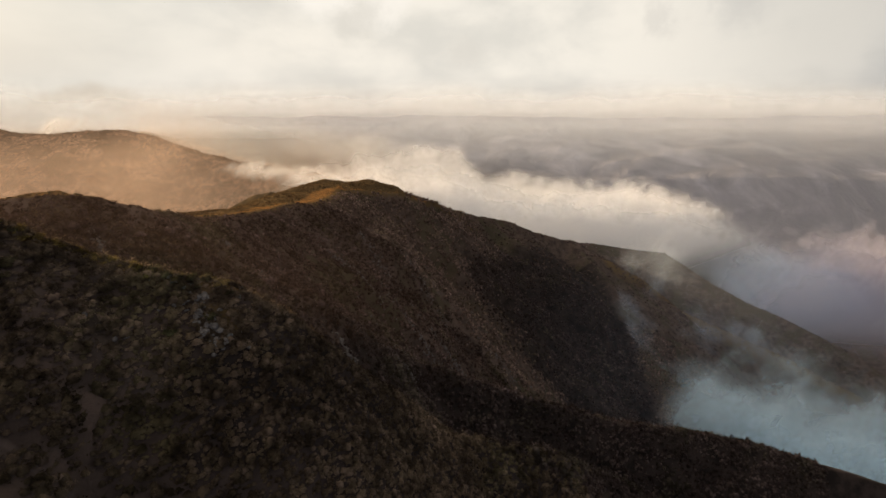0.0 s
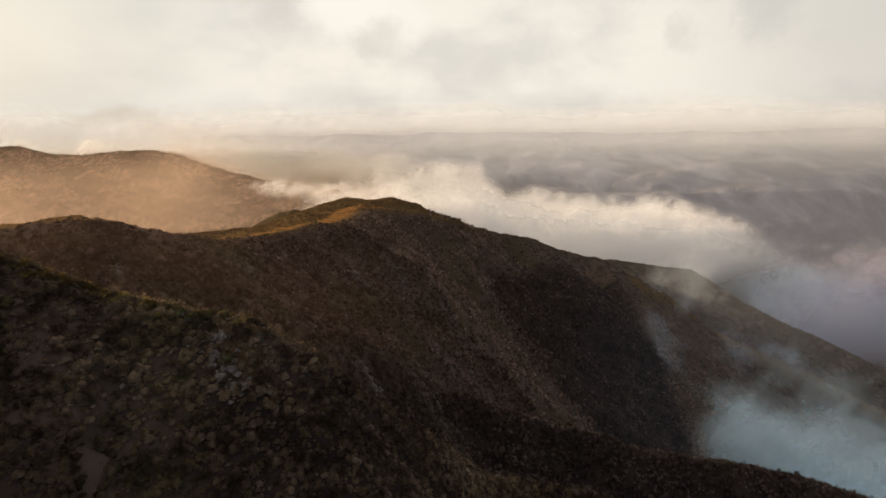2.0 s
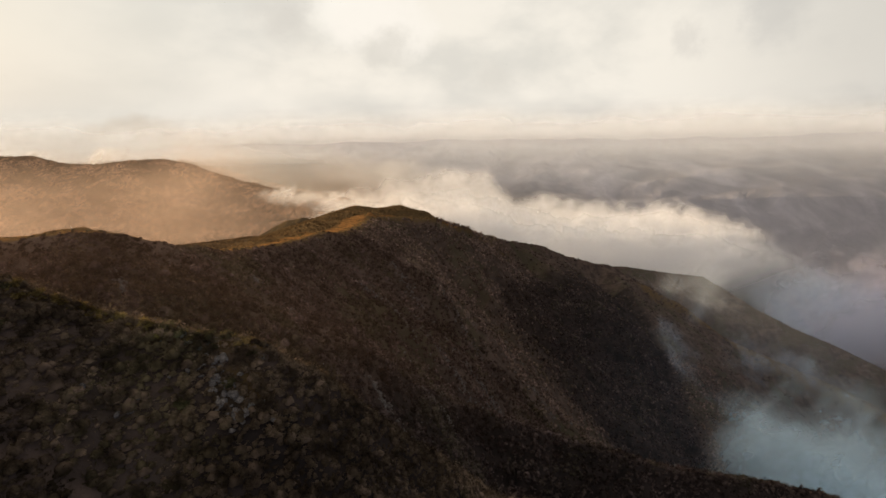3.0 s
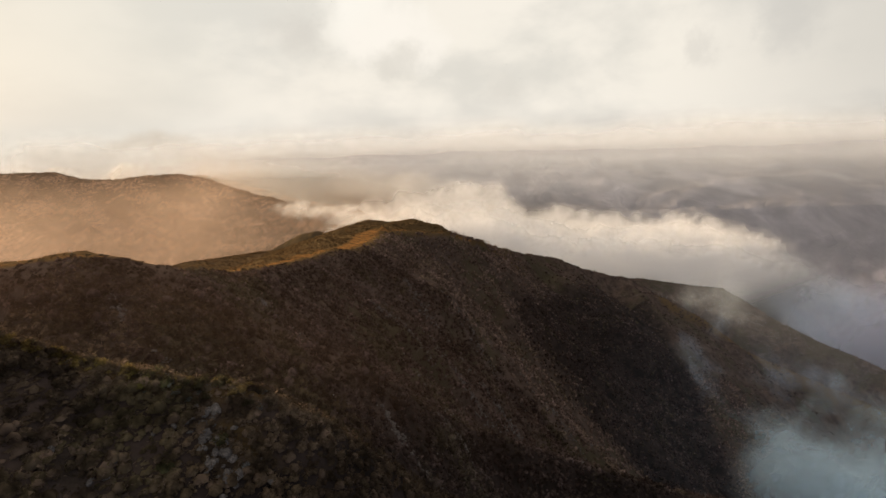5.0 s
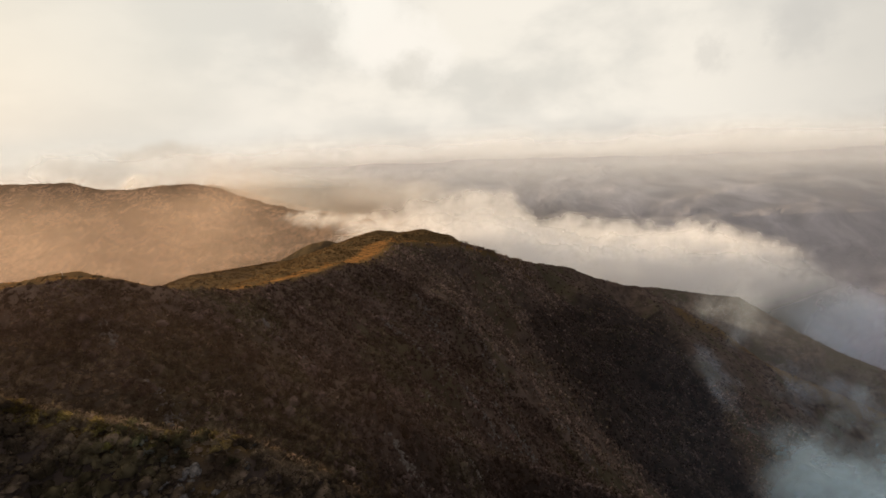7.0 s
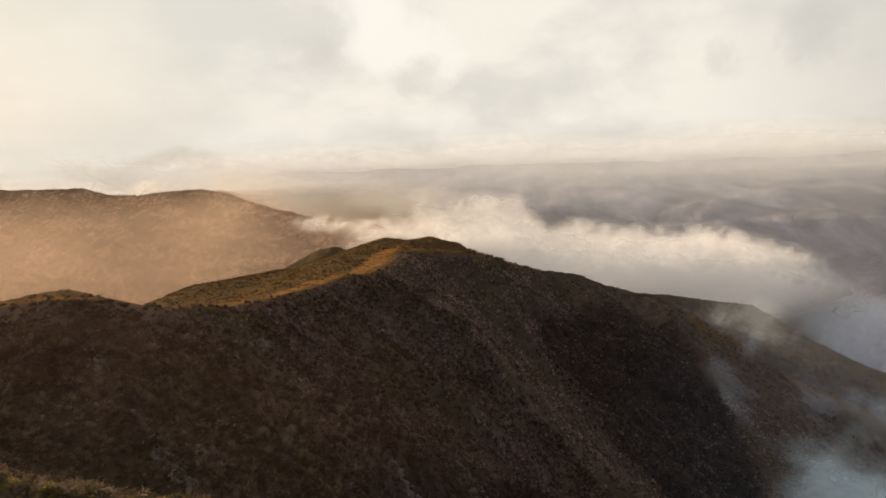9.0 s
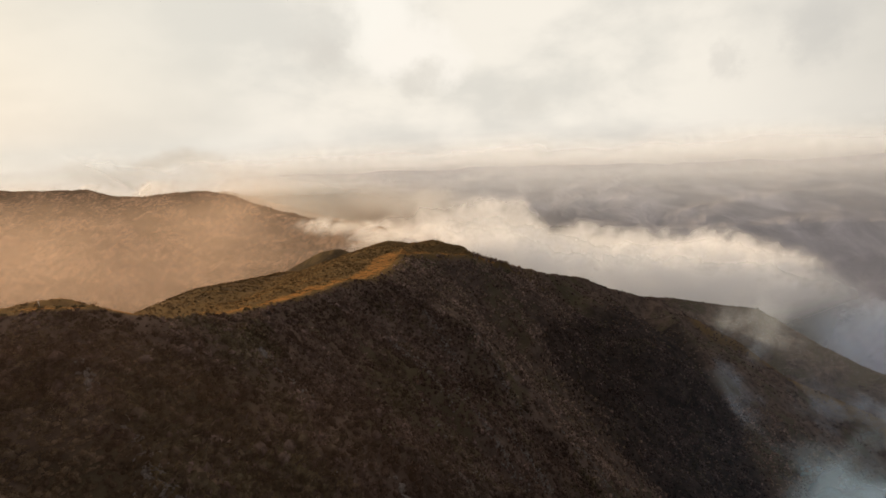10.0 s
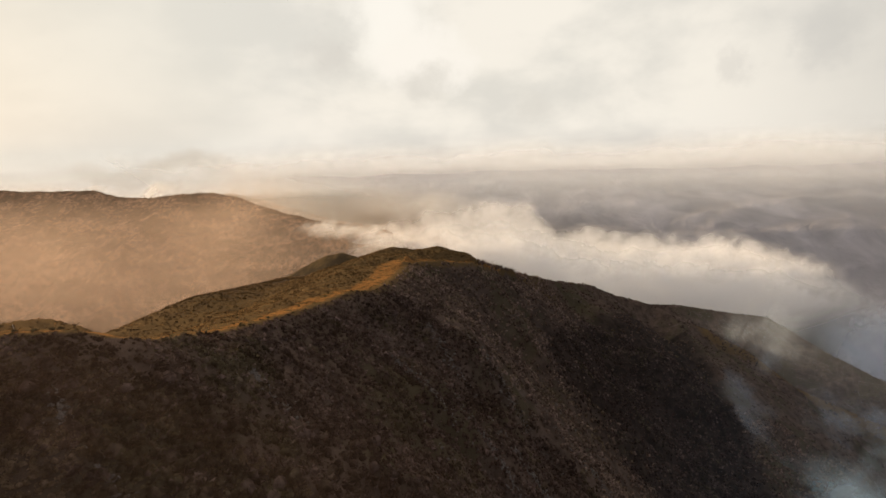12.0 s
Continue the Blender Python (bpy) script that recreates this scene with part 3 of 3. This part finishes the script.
FAINT = bank_material("distant_haze", 0.0012, 320.0, (0.99, 0.93, 0.84), 0.2, 0.5, 0.02)
bank("distant_haze", FAINT, "pale sunlit haze veiling the skyline", "haze", (-4000, -500), (2930, 3060, 3), (-1000, 0), [(-4000, -80), (-500, -150)], 40, (300, 900), 200, 290)

# ---- vegetation ----
def lump(rng, rings, around):
    """One shrub crown: a rounded, uneven dome; rings above the ground and a tip."""
    co, faces = [], []
    for r in range(rings):
        a = r / rings * 1.45
        for k in range(around):
            w = 2 * math.pi * (k + 0.5 * (r % 2)) / around
            s = rng.uniform(0.72, 1.18)
            co.append((math.cos(w) * math.cos(a) * s, math.sin(w) * math.cos(a) * s, math.sin(a) * rng.uniform(0.8, 1.15) - 0.12))
    co.append((rng.uniform(-0.1, 0.1), rng.uniform(-0.1, 0.1), 1.0))
    tip = len(co) - 1
    for r in range(rings - 1):
        for k in range(around):
            a, b = r * around + k, r * around + (k + 1) % around
            c, e = a + around, b + around
            if r % 2:
                faces += [(a, b, e), (a, e, c)]
            else:
                faces += [(a, b, c), (b, e, c)]
    for k in range(around):
        faces.append(((rings - 1) * around + k, (rings - 1) * around + (k + 1) % around, tip))
    return np.array(co), np.array(faces)


def leafy(rng, core, leaves, size, full=0.72):
    """A crown with ragged sprays of leaves standing off its dome, which fills a share of it."""
    co, fa = core
    co, fa = [co * full], [fa]
    at = len(core[0])
    for _ in range(leaves):
        a, e = rng.uniform(0, 2 * math.pi), math.asin(rng.uniform(0.02, 1.0))
        out = np.array([math.cos(a) * math.cos(e), math.sin(a) * math.cos(e), math.sin(e)])
        mid = out * rng.uniform(0.75, 1.15)
        spray = rng.normal(size=(3, 3)) * size + mid + np.array([[0, 0, 0], [0, 0, 0], 0.6 * size * out])
        co.append(spray)
        fa.append(np.array([[at, at + 1, at + 2]]))
        at += 3
    return np.concatenate(co), np.concatenate(fa)


def shape_core(fa):
    """How many of a crown's faces, from the first, are its inner dome: single sprays share no corners."""
    uses = np.bincount(fa.ravel())
    return int(np.sum(uses[fa].max(1) > 1))


# dark inner domes: shade between the leaf sprays put into the colour
CROWN_SHADE = bush_material("crown_shade", (0.019, 0.013, 0.011), (0.078, 0.053, 0.040), (0.092, 0.063, 0.050), (0.058, 0.048, 0.026))


def scatter(name, x, y, size, shapes, mat, seed, squash=(0.6, 1.0), level=terrain, inside=None):
    rng = np.random.default_rng(seed)
    z = level(x, y)
    # brush stays low along the windy crest
    size = size * np.clip(0.40 + crest(TOP, x, y)[0] / 32, 0, 1)
    pick = rng.integers(0, len(shapes), len(x))
    turn = rng.uniform(0, 2 * math.pi, len(x))
    tall = size * rng.uniform(*squash, len(x))
    cos, fas, slots, at = [], [], [], 0
    cores = [shape_core(fa) for co, fa in shapes]
    for k, (co, fa) in enumerate(shapes):
        s = np.nonzero(pick == k)[0]
        c, si = np.cos(turn[s])[:, None], np.sin(turn[s])[:, None]
        px = (co[None, :, 0] * c - co[None, :, 1] * si) * size[s][:, None] + x[s][:, None]
        py = (co[None, :, 0] * si + co[None, :, 1] * c) * size[s][:, None] + y[s][:, None]
        pz = co[None, :, 2] * tall[s][:, None] + z[s][:, None]
        cos.append(np.stack([px, py, pz], -1).reshape(-1, 3))
        fas.append((fa[None] + (np.arange(len(s)) * len(co))[:, None, None]).reshape(-1, 3) + at)
        inner = np.zeros(len(fa), np.int32)
        inner[:cores[k]] = 1
        slots.append(np.tile(inner, len(s)))
        at += len(s) * len(co)
    mesh = bpy.data.meshes.new(name)
    mesh_from(mesh, np.concatenate(cos), np.concatenate(fas))
    mesh.materials.append(mat)
    mesh.materials.append(inside or CROWN_SHADE)
    mesh.polygons.foreach_set("material_index", np.concatenate(slots))
    return new(name, mesh)


rng = np.random.default_rng(4)
CROWNS = [leafy(rng, lump(rng, 2, 5), 13, 0.20, 0.72) for _ in range(14)]
RICH = [leafy(rng, lump(rng, 2, 6), 20, 0.16, 0.74) for _ in range(16)]
SMALL = [leafy(rng, lump(rng, 2, 5), 3, 0.30) for _ in range(8)]
CHAPARRAL = bush_material("chaparral", (0.044, 0.029, 0.023), (0.102, 0.066, 0.051), (0.155, 0.103, 0.089), (0.080, 0.063, 0.037), 0.2)
SPUR_BRUSH = bush_material("spur_brush", (0.066, 0.046, 0.029), (0.138, 0.095, 0.060), (0.190, 0.129, 0.091), (0.106, 0.081, 0.044), 0.25)
# chaparral tones lightened, so the far slope's haze sits in the colour
VEILED_BRUSH = bush_material("veiled_brush", (0.098, 0.066, 0.050), (0.195, 0.129, 0.099), (0.225, 0.152, 0.124), (0.155, 0.113, 0.073), 0.2)
# char tones kept extra dark, with shade put into the colour
SHADED_CHAR = bush_material("shaded_char", (0.030, 0.021, 0.018), (0.082, 0.057, 0.049), (0.125, 0.087, 0.077), (0.062, 0.050, 0.034), 0.15)
OLIVE = bush_material("olive_brush", (0.075, 0.043, 0.017), (0.190, 0.116, 0.050), (0.240, 0.145, 0.064), (0.135, 0.088, 0.040), 0.45)


def spots(count, x0, x1, y0, y1, seed, keep, sunny=False):
    r = np.random.default_rng(seed)
    x, y = r.uniform(x0, x1, count), r.uniform(y0, y1, count)
    d, z, side = crest(TOP, x, y)
    bare = (grassy(x, y) > 0.84) | ((side > 0) & (d < np.interp(y, [150, 300], [0.8, 1.8])))
    thin = fbm(x, y, 45, 3, 77)
    ok = (~bare | (r.uniform(size=count) < 0.03)) & (thin > keep - r.uniform(0, 0.5, count)) & ((side < 0) & (d < 330) & (terrain(x, y) > -330) if sunny else (side > 0) | ((y > 770) & (x > -62)))
    # only the slopes below the flight line, out to a fan ahead
    ok &= (x > -20 - 1.2 * y) & (x < 60 + 1.0 * y)
    x, y = x[ok], y[ok]
    ok = terrain(x, y) > -2.0 * np.hypot(x, y) - 10
    return x[ok], y[ok], r


x, y, r = spots(21500, -150, 60, 60, 190, 7, -1.2)
tagged(scatter("near_chaparral", x, y, r.uniform(0.55, 1.0, len(x)) * r.uniform(1.0, 1.9, len(x)), RICH, SPUR_BRUSH, 19, (0.7, 1.2), terrain, SPUR_BRUSH), "dense scorched chaparral on the spur below", "shrubs", kind="stuff")
x, y, r = spots(13500, -135, 25, 66, 150, 21, -1.2)
tagged(scatter("low_brush", x, y, r.uniform(0.5, 0.95, len(x)), SMALL, SPUR_BRUSH, 22, (0.5, 0.8), terrain, SPUR_BRUSH), "low scorched brush between the chaparral on the spur", "shrubs", kind="stuff")
x, y, r = spots(40000, -260, 300, 160, 420, 8, -0.6)
size = r.uniform(0.6, 1.0, len(x)) * r.uniform(1.1, 2.6, len(x)) * np.where(r.uniform(size=len(x)) < 0.08, 1.7, 1.0) * np.where(y < 240, 1.12, 1.0)
burnt = burn_and_shade(x, y) > r.uniform(0.05, 0.95, len(x))
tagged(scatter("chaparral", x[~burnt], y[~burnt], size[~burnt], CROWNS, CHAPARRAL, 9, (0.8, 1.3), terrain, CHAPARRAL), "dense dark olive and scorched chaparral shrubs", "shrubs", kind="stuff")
tagged(scatter("shaded_spur_chaparral", x[burnt], y[burnt], size[burnt], CROWNS, SHADED_CHAR, 17, (0.8, 1.3), terrain, SHADED_CHAR), "charred shrubs on the burnt spur, blackened further for shade", "shrubs", kind="stuff")
x, y, r = spots(22000, -440, -60, 150, 900, 10, -0.3, True)
tagged(scatter("sunny_brush", x, y, r.uniform(0.5, 1.5, len(x)) * (0.5 + y / 600), SMALL, OLIVE, 11, (0.4, 0.8), terrain, OLIVE), "low olive brush on the sunlit flank", "shrubs", kind="stuff")
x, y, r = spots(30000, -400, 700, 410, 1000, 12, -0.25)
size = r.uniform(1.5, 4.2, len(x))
burnt = burn_and_shade(x, y) > r.uniform(0.05, 0.95, len(x))
tagged(scatter("distant_chaparral", x[~burnt], y[~burnt], size[~burnt], SMALL, VEILED_BRUSH, 13, (0.9, 1.5), terrain, VEILED_BRUSH), "scorched brown shrubs on the far slope, lightened for haze", "shrubs", kind="stuff")
tagged(scatter("shaded_ravine_chaparral", x[burnt], y[burnt], size[burnt], SMALL, SHADED_CHAR, 18, (0.9, 1.5), terrain, SHADED_CHAR), "charred shrubs filling the ravine, blackened further for its shade", "shrubs", kind="stuff")
x, y, r = spots(14000, -200, 1500, 980, 1900, 14, -0.2)
tagged(scatter("ridge_chaparral", x, y, r.uniform(2.2, 5.0, len(x)), SMALL, CHAPARRAL, 15, (0.6, 1.0), terrain, CHAPARRAL), "dark shrubs along the descending ridge", "shrubs", kind="stuff")


r = np.random.default_rng(71)
x, y = r.uniform(-3300, -600, 8000), 2820 - 900 * r.uniform(0, 1, 8000) ** 1.6
keep = fbm(x, y, 160, 3, 73) > -0.15 - r.uniform(0, 0.4, len(x))
x, y = x[keep], y[keep]
tagged(scatter("hill_brush", x, y, r.uniform(4.0, 9.0, len(x)), SMALL, CHAPARRAL, 75, (0.5, 0.9), FAR_HEIGHT), "scorched brush dotting the hazy far hill", "shrubs", kind="stuff")


def part(name, bm, mat, parent, label=""):
    mesh = bpy.data.meshes.new(name)
    bm.to_mesh(mesh)
    bm.free()
    mesh.materials.append(mat)
    ob = new(name, mesh)
    ob.parent = parent
    return tagged(ob, label)


def plain_material(name, dark, light, scale, rough=0.9, bump=0.05):
    m, n = material(name)
    p = n.add("ShaderNodeTexCoord").outputs["Object"]
    v = n.noise(p, scale, 5, 0.65)
    stain = n.noise(p, scale * 0.23, 3, 0.6)
    tone = n.mix(n.smooth(v, 0.3, 0.7), dark, light)
    tone = n.mix(n.smooth(stain, 0.5, 0.75, 0.0, 0.6), tone, dark)
    surface(n, tone, rough, v, 0.7, bump)
    return m


STONE = plain_material("weathered_stone", (0.085, 0.072, 0.063), (0.24, 0.205, 0.182), 2.6, 0.85, 0.12)
BARK = plain_material("charred_bark", (0.02, 0.016, 0.013), (0.07, 0.055, 0.045), 6.0)
BLEACHED = plain_material("bleached_wood", (0.24, 0.20, 0.17), (0.46, 0.41, 0.36), 7.0)
# gold leaf colour stands in for sun rimming the spur crest
RIM_GOLD = bush_material("rim_light_leaves", (0.10, 0.065, 0.022), (0.24, 0.17, 0.06), (0.30, 0.20, 0.09), (0.14, 0.12, 0.04), 0.35)
SAGE = bush_material("sage_leaves", (0.10, 0.095, 0.085), (0.22, 0.205, 0.185), (0.26, 0.22, 0.19), (0.15, 0.15, 0.11), 0.35)
LEAVES = bush_material("green_leaves", (0.040, 0.034, 0.018), (0.105, 0.090, 0.045), (0.130, 0.095, 0.055), (0.085, 0.080, 0.038), 0.35)
WHITE = plain_material("white_paint", (0.62, 0.60, 0.57), (0.82, 0.80, 0.77), 9.0, 0.6, 0.01)


def ground_at(x, y):
    return float(terrain(np.array([float(x)]), np.array([float(y)]))[0])


def stone_mesh(seed):
    """A rounded, split boulder about two metres across before scaling."""
    bm = bmesh.new()
    bmesh.ops.create_icosphere(bm, subdivisions=3, radius=1.0)
    off = Vector((seed * 7.1, seed * 3.3, seed * 5.7))
    for v in bm.verts:
        d = v.co.normalized()
        k = 1 + 0.30 * noise.noise(d * 1.1 + off) + 0.13 * noise.noise(d * 3.0 + off) + 0.05 * noise.noise(d * 8 + off)
        v.co = Vector((d.x * k * 1.1, d.y * k * 0.85, max(d.z * k * 0.72, -0.45)))
    for f in bm.faces:
        f.smooth = True
    mesh = bpy.data.meshes.new("boulder")
    bm.to_mesh(mesh)
    bm.free()
    mesh.materials.append(STONE)
    return mesh


STONES = [stone_mesh(k + 1) for k in range(7)]
pick = random.Random(31)


def boulders(cx, cy, spread, count, small, large, label, group):
    for _ in range(count):
        x, y = cx + pick.gauss(0, spread), cy + pick.gauss(0, spread)
        ob = new("boulder", pick.choice(STONES))
        size = pick.uniform(small, large)
        ob.matrix_world = pose(x, y, ground_at(x, y) + 0.22 * size, pick.uniform(-14, 14), pick.uniform(-14, 14), pick.uniform(0, 360)) @ Matrix.Diagonal((size, size * pick.uniform(0.7, 1.1), size * pick.uniform(0.7, 1.2), 1))
        tagged(ob, label, "boulder", group)


boulders(-51, 97.5, 2.6, 12, 0.3, 0.62, "pale grey boulder on the nose of the spur", "boulders on the spur")
boulders(-56, 94.5, 2.4, 8, 0.3, 0.6, "pale weathered boulder on the steep near slope", "boulders on the near slope")
boulders(-63, 86, 1.8, 6, 0.35, 0.7, "pale weathered boulder on the steep near slope", "boulders on the near slope")
boulders(-100, 226, 5.0, 18, 0.4, 0.9, "pale rock among scorched brush below the crest", "rocks below the crest")
boulders(-123, 170, 3.0, 7, 0.35, 0.7, "pale rock among scorched brush below the crest", "rocks below the crest")
boulders(-100, 160, 2.5, 9, 0.35, 0.8, "pale rock among scorched brush below the crest", "rocks below the crest")
boulders(-66, 334, 5.0, 14, 0.5, 1.1, "pale rock scattered down a gully", "rocks in the gully")
boulders(-46, 296, 5.0, 14, 0.5, 1.1, "pale rock scattered down a gully", "rocks in the gully")
boulders(-24, 222, 4.0, 10, 0.4, 0.9, "pale rock on the burnt spur", "rocks on the burnt spur")
boulders(-16, 332, 6.0, 12, 0.6, 1.3, "pale rock in the steep gully", "rocks in the gully")
boulders(10, 349, 7.0, 12, 0.6, 1.3, "pale rock in the steep gully", "rocks in the gully")
boulders(-59, 391, 7.0, 9, 0.6, 1.4, "pale rock among dry brush below the summit", "rocks below the summit")
boulders(-8, 409, 9.0, 10, 0.7, 1.5, "pale rock on the dark rib", "rocks on the rib")
boulders(56, 440, 9.0, 10, 0.7, 1.6, "pale rock on the dark rib", "rocks on the rib")
boulders(92, 486, 9.0, 8, 0.8, 1.7, "pale rock on the dark rib", "rocks on the rib")
boulders(60, 560, 16.0, 12, 0.9, 2.0, "pale rock on the dark rib", "rocks on the rib")

# loose stones strewn down the fall lines
r = np.random.default_rng(83)
sx, sy = [], []
for cx, cy, run, wide, count in ((-100, 226, 14, 4, 260), (-66, 334, 26, 6, 380), (-20, 335, 30, 6, 320), (8, 349, 34, 7, 320), (-100, 160, 10, 3, 160), (-28, 258, 16, 4, 200),
                                 (-52, 97, 5, 4, 50), (-38, 203, 14, 3, 160), (-10, 415, 36, 9, 260), (56, 440, 40, 9, 240), (-58, 391, 26, 6, 160), (-123, 170, 8, 2, 90)):
    t, w = r.normal(0, 0.5, count) * run, r.normal(0, 0.5, count) * wide
    sx.append(cx + 0.93 * t - 0.37 * w)
    sy.append(cy - 0.37 * t + 0.93 * w)
x, y = np.concatenate(sx), np.concatenate(sy)
tagged(scatter("loose_stones", x, y, r.uniform(0.3, 1.1, len(x)), [lump(r, 2, 5) for _ in range(6)], STONE, 85, (0.7, 1.2), terrain, STONE), "pale loose stones strewn down the burnt slope", "stones", kind="stuff")


def limb(bm, a, b, thick, thin, sides=5):
    """A tapered, slightly bent stick from a to b."""
    a, b = Vector(a), Vector(b)
    run = (b - a).normalized()
    across = run.orthogonal().normalized()
    up = run.cross(across)
    rings = []
    for k in range(4):
        t = k / 3
        mid = a.lerp(b, t) + across * 0.06 * (b - a).length * math.sin(math.pi * t)
        w = thick + (thin - thick) * t
        rings.append([bm.verts.new(mid + (across * math.cos(2 * math.pi * i / sides) + up * math.sin(2 * math.pi * i / sides)) * w) for i in range(sides)])
    for low, high in zip(rings, rings[1:]):
        for i in range(sides):
            bm.faces.new((low[i], low[(i + 1) % sides], high[(i + 1) % sides], high[i]))
    bm.faces.new(rings[-1])


def crown_part(name, seed, centre, size, leaves, mat, parent, label=""):
    """A lobe of foliage: a ragged dome of leaf sprays."""
    r = np.random.default_rng(seed)
    co, fa = leafy(r, lump(r, 3, 8), leaves, 0.13)
    bm = bmesh.new()
    vs = [bm.verts.new(Vector(centre) + Vector(c) * size) for c in co]
    for f in fa:
        bm.faces.new([vs[i] for i in f])
    return part(name, bm, mat, parent, label)


def shrub(seed, mat, label, group):
    """A chaparral shrub: a short forked trunk, three limbs and four lobes of leaves."""
    r = random.Random(seed)
    thing = tagged(new("shrub"), label, "shrub", group)
    bm = bmesh.new()
    limb(bm, (0, 0, -0.4), (0.05, 0.03, 0.5), 0.09, 0.06)
    part("trunk", bm, BARK, thing)
    for k in range(3):
        a = 2.1 * k + r.uniform(0, 0.8)
        tip = (math.cos(a) * 0.7, math.sin(a) * 0.7, r.uniform(0.7, 1.0))
        bm = bmesh.new()
        limb(bm, (0.05, 0.03, 0.35), tip, 0.055, 0.025)
        part("limb", bm, BARK, thing)
        crown_part("leaf_clump", seed * 10 + k, (tip[0], tip[1], tip[2] - 0.35), r.uniform(0.6, 0.8), 46, mat, thing)
    crown_part("leaf_clump", seed * 10 + 9, (0, 0, 0.55), r.uniform(0.75, 0.95), 46, mat, thing)
    return thing


def bare_shrub(seed, label, group):
    """A fire-killed shrub: bleached leaning branches."""
    r = random.Random(seed)
    thing = tagged(new("burnt_shrub"), label, "shrub", group)
    for k in range(6):
        a = 1.05 * k + r.uniform(0, 0.6)
        reach = r.uniform(0.4, 1.0)
        tip = Vector((math.cos(a) * reach, math.sin(a) * reach, r.uniform(1.2, 2.1)))
        bm = bmesh.new()
        limb(bm, (0, 0, -0.3), tip, 0.07, 0.03)
        for j in range(3):
            t = 0.45 + 0.2 * j
            root = tip * t
            limb(bm, root, root + Vector((r.uniform(-0.4, 0.4), r.uniform(-0.4, 0.4), r.uniform(0.3, 0.6))), 0.03, 0.015, 4)
        part("branch", bm, BLEACHED, thing)
    return thing


def plant(first, places, low, high):
    """Set a thing and its copies down on the ground."""
    for k, (x, y) in enumerate(places):
        size = pick.uniform(low, high)
        m = pose(x, y, ground_at(x, y) - 0.05, 0, 0, pick.uniform(0, 360))
        ob = first if k == 0 else copy_thing(first, m)
        ob.matrix_basis = m @ Matrix.Diagonal((size, size, size * pick.uniform(0.8, 1.1), 1))


def along(line, t0, t1, count, spread):
    """Places strewn along a crest line, between two fractions of its length."""
    pts = [Vector(p[:2]) for p in line]
    out = []
    for _ in range(count):
        u = (t0 + (t1 - t0) * pick.random()) * (len(pts) - 1)
        k = min(int(u), len(pts) - 2)
        p = pts[k].lerp(pts[k + 1], u - k)
        out.append((p.x + pick.gauss(0, spread), p.y + pick.gauss(0, spread)))
    return out


plant(shrub(5, LEAVES, "dark green chaparral shrub on the spur crest", "shrubs on the spur"), along(NEAR, 0.12, 0.53, 24, 4.5), 0.8, 1.4)
plant(shrub(6, RIM_GOLD, "golden shrub on the spur crest, rim light in its colour", "golden shrubs on the spur"), along(NEAR, 0.10, 0.52, 80, 1.3), 0.5, 1.0)
plant(shrub(7, SAGE, "pale grey sagebrush beside the boulders", "sagebrush on the spur"), along(NEAR, 0.36, 0.52, 18, 4.5), 0.5, 0.9)
plant(shrub(8, LEAVES, "dark shrub standing up from the crest", "shrubs on the crest"), along(MAIN, 0.12, 0.75, 46, 5.0), 0.4, 0.9)
plant(bare_shrub(9, "bleached fire-killed shrub with bare branches", "fire-killed shrubs"), [(-25 + pick.gauss(0, 4), 279 + pick.gauss(0, 4)) for _ in range(12)] + along(SPUR, 0.05, 0.5, 10, 8), 0.8, 1.6)


def stake(x, y):
    """A slim white marker stake with a pointed foot and a chamfered top."""
    thing = tagged(new("marker_stake"), "slim white marker stake standing in the brush", "stake", "marker stakes")
    z = ground_at(x, y)
    thing.location = (x, y, z)
    bm = bmesh.new()
    limb(bm, (0, 0, -0.4), (0, 0, 1.7), 0.07, 0.06, 6)
    part("post", bm, WHITE, thing)
    bm = bmesh.new()
    bmesh.ops.create_cone(bm, cap_ends=True, segments=8, radius1=0.10, radius2=0.04, depth=0.12, matrix=Matrix.Translation((0, 0, 1.74)))
    part("cap", bm, WHITE, thing)


for place in ((-63, 187), (-73, 290), (-150, 184), (52, 296)):
    stake(*place)

# ---- dry grass on the crest ----
r = np.random.default_rng(55)
x, y = r.uniform(-230, 20, 60000), r.uniform(90, 420, 60000)
keep = grassy(x, y) + 0.35 * fbm(x, y, 8, 3, 58) > 0.5
x, y = x[keep][:12000], y[keep][:12000]
blades = []
for _ in range(6):
    co, fa = [], []
    for k in range(7):
        a, b = r.uniform(0, 2 * math.pi), r.uniform(0, 2 * math.pi)
        foot = np.array([math.cos(a), math.sin(a), 0]) * r.uniform(0, 0.5)
        wide = np.array([math.cos(b), math.sin(b), 0]) * 0.10
        tip = foot + np.array([r.uniform(-0.4, 0.4), r.uniform(-0.4, 0.4), r.uniform(0.6, 1.2)])
        fa.append((len(co), len(co) + 1, len(co) + 2))
        co += [foot - wide, foot + wide, tip]
    blades.append((np.array(co), np.array(fa)))
STRAW = bush_material("dry_grass", (0.15, 0.078, 0.028), (0.28, 0.150, 0.055), (0.30, 0.170, 0.066), (0.18, 0.110, 0.042), 0.6)
tagged(scatter("dry_grass", x, y, r.uniform(0.25, 0.55, len(x)), blades, STRAW, 57, (0.7, 1.1)), "dry golden grass along the ridge crest", "grass", kind="stuff")
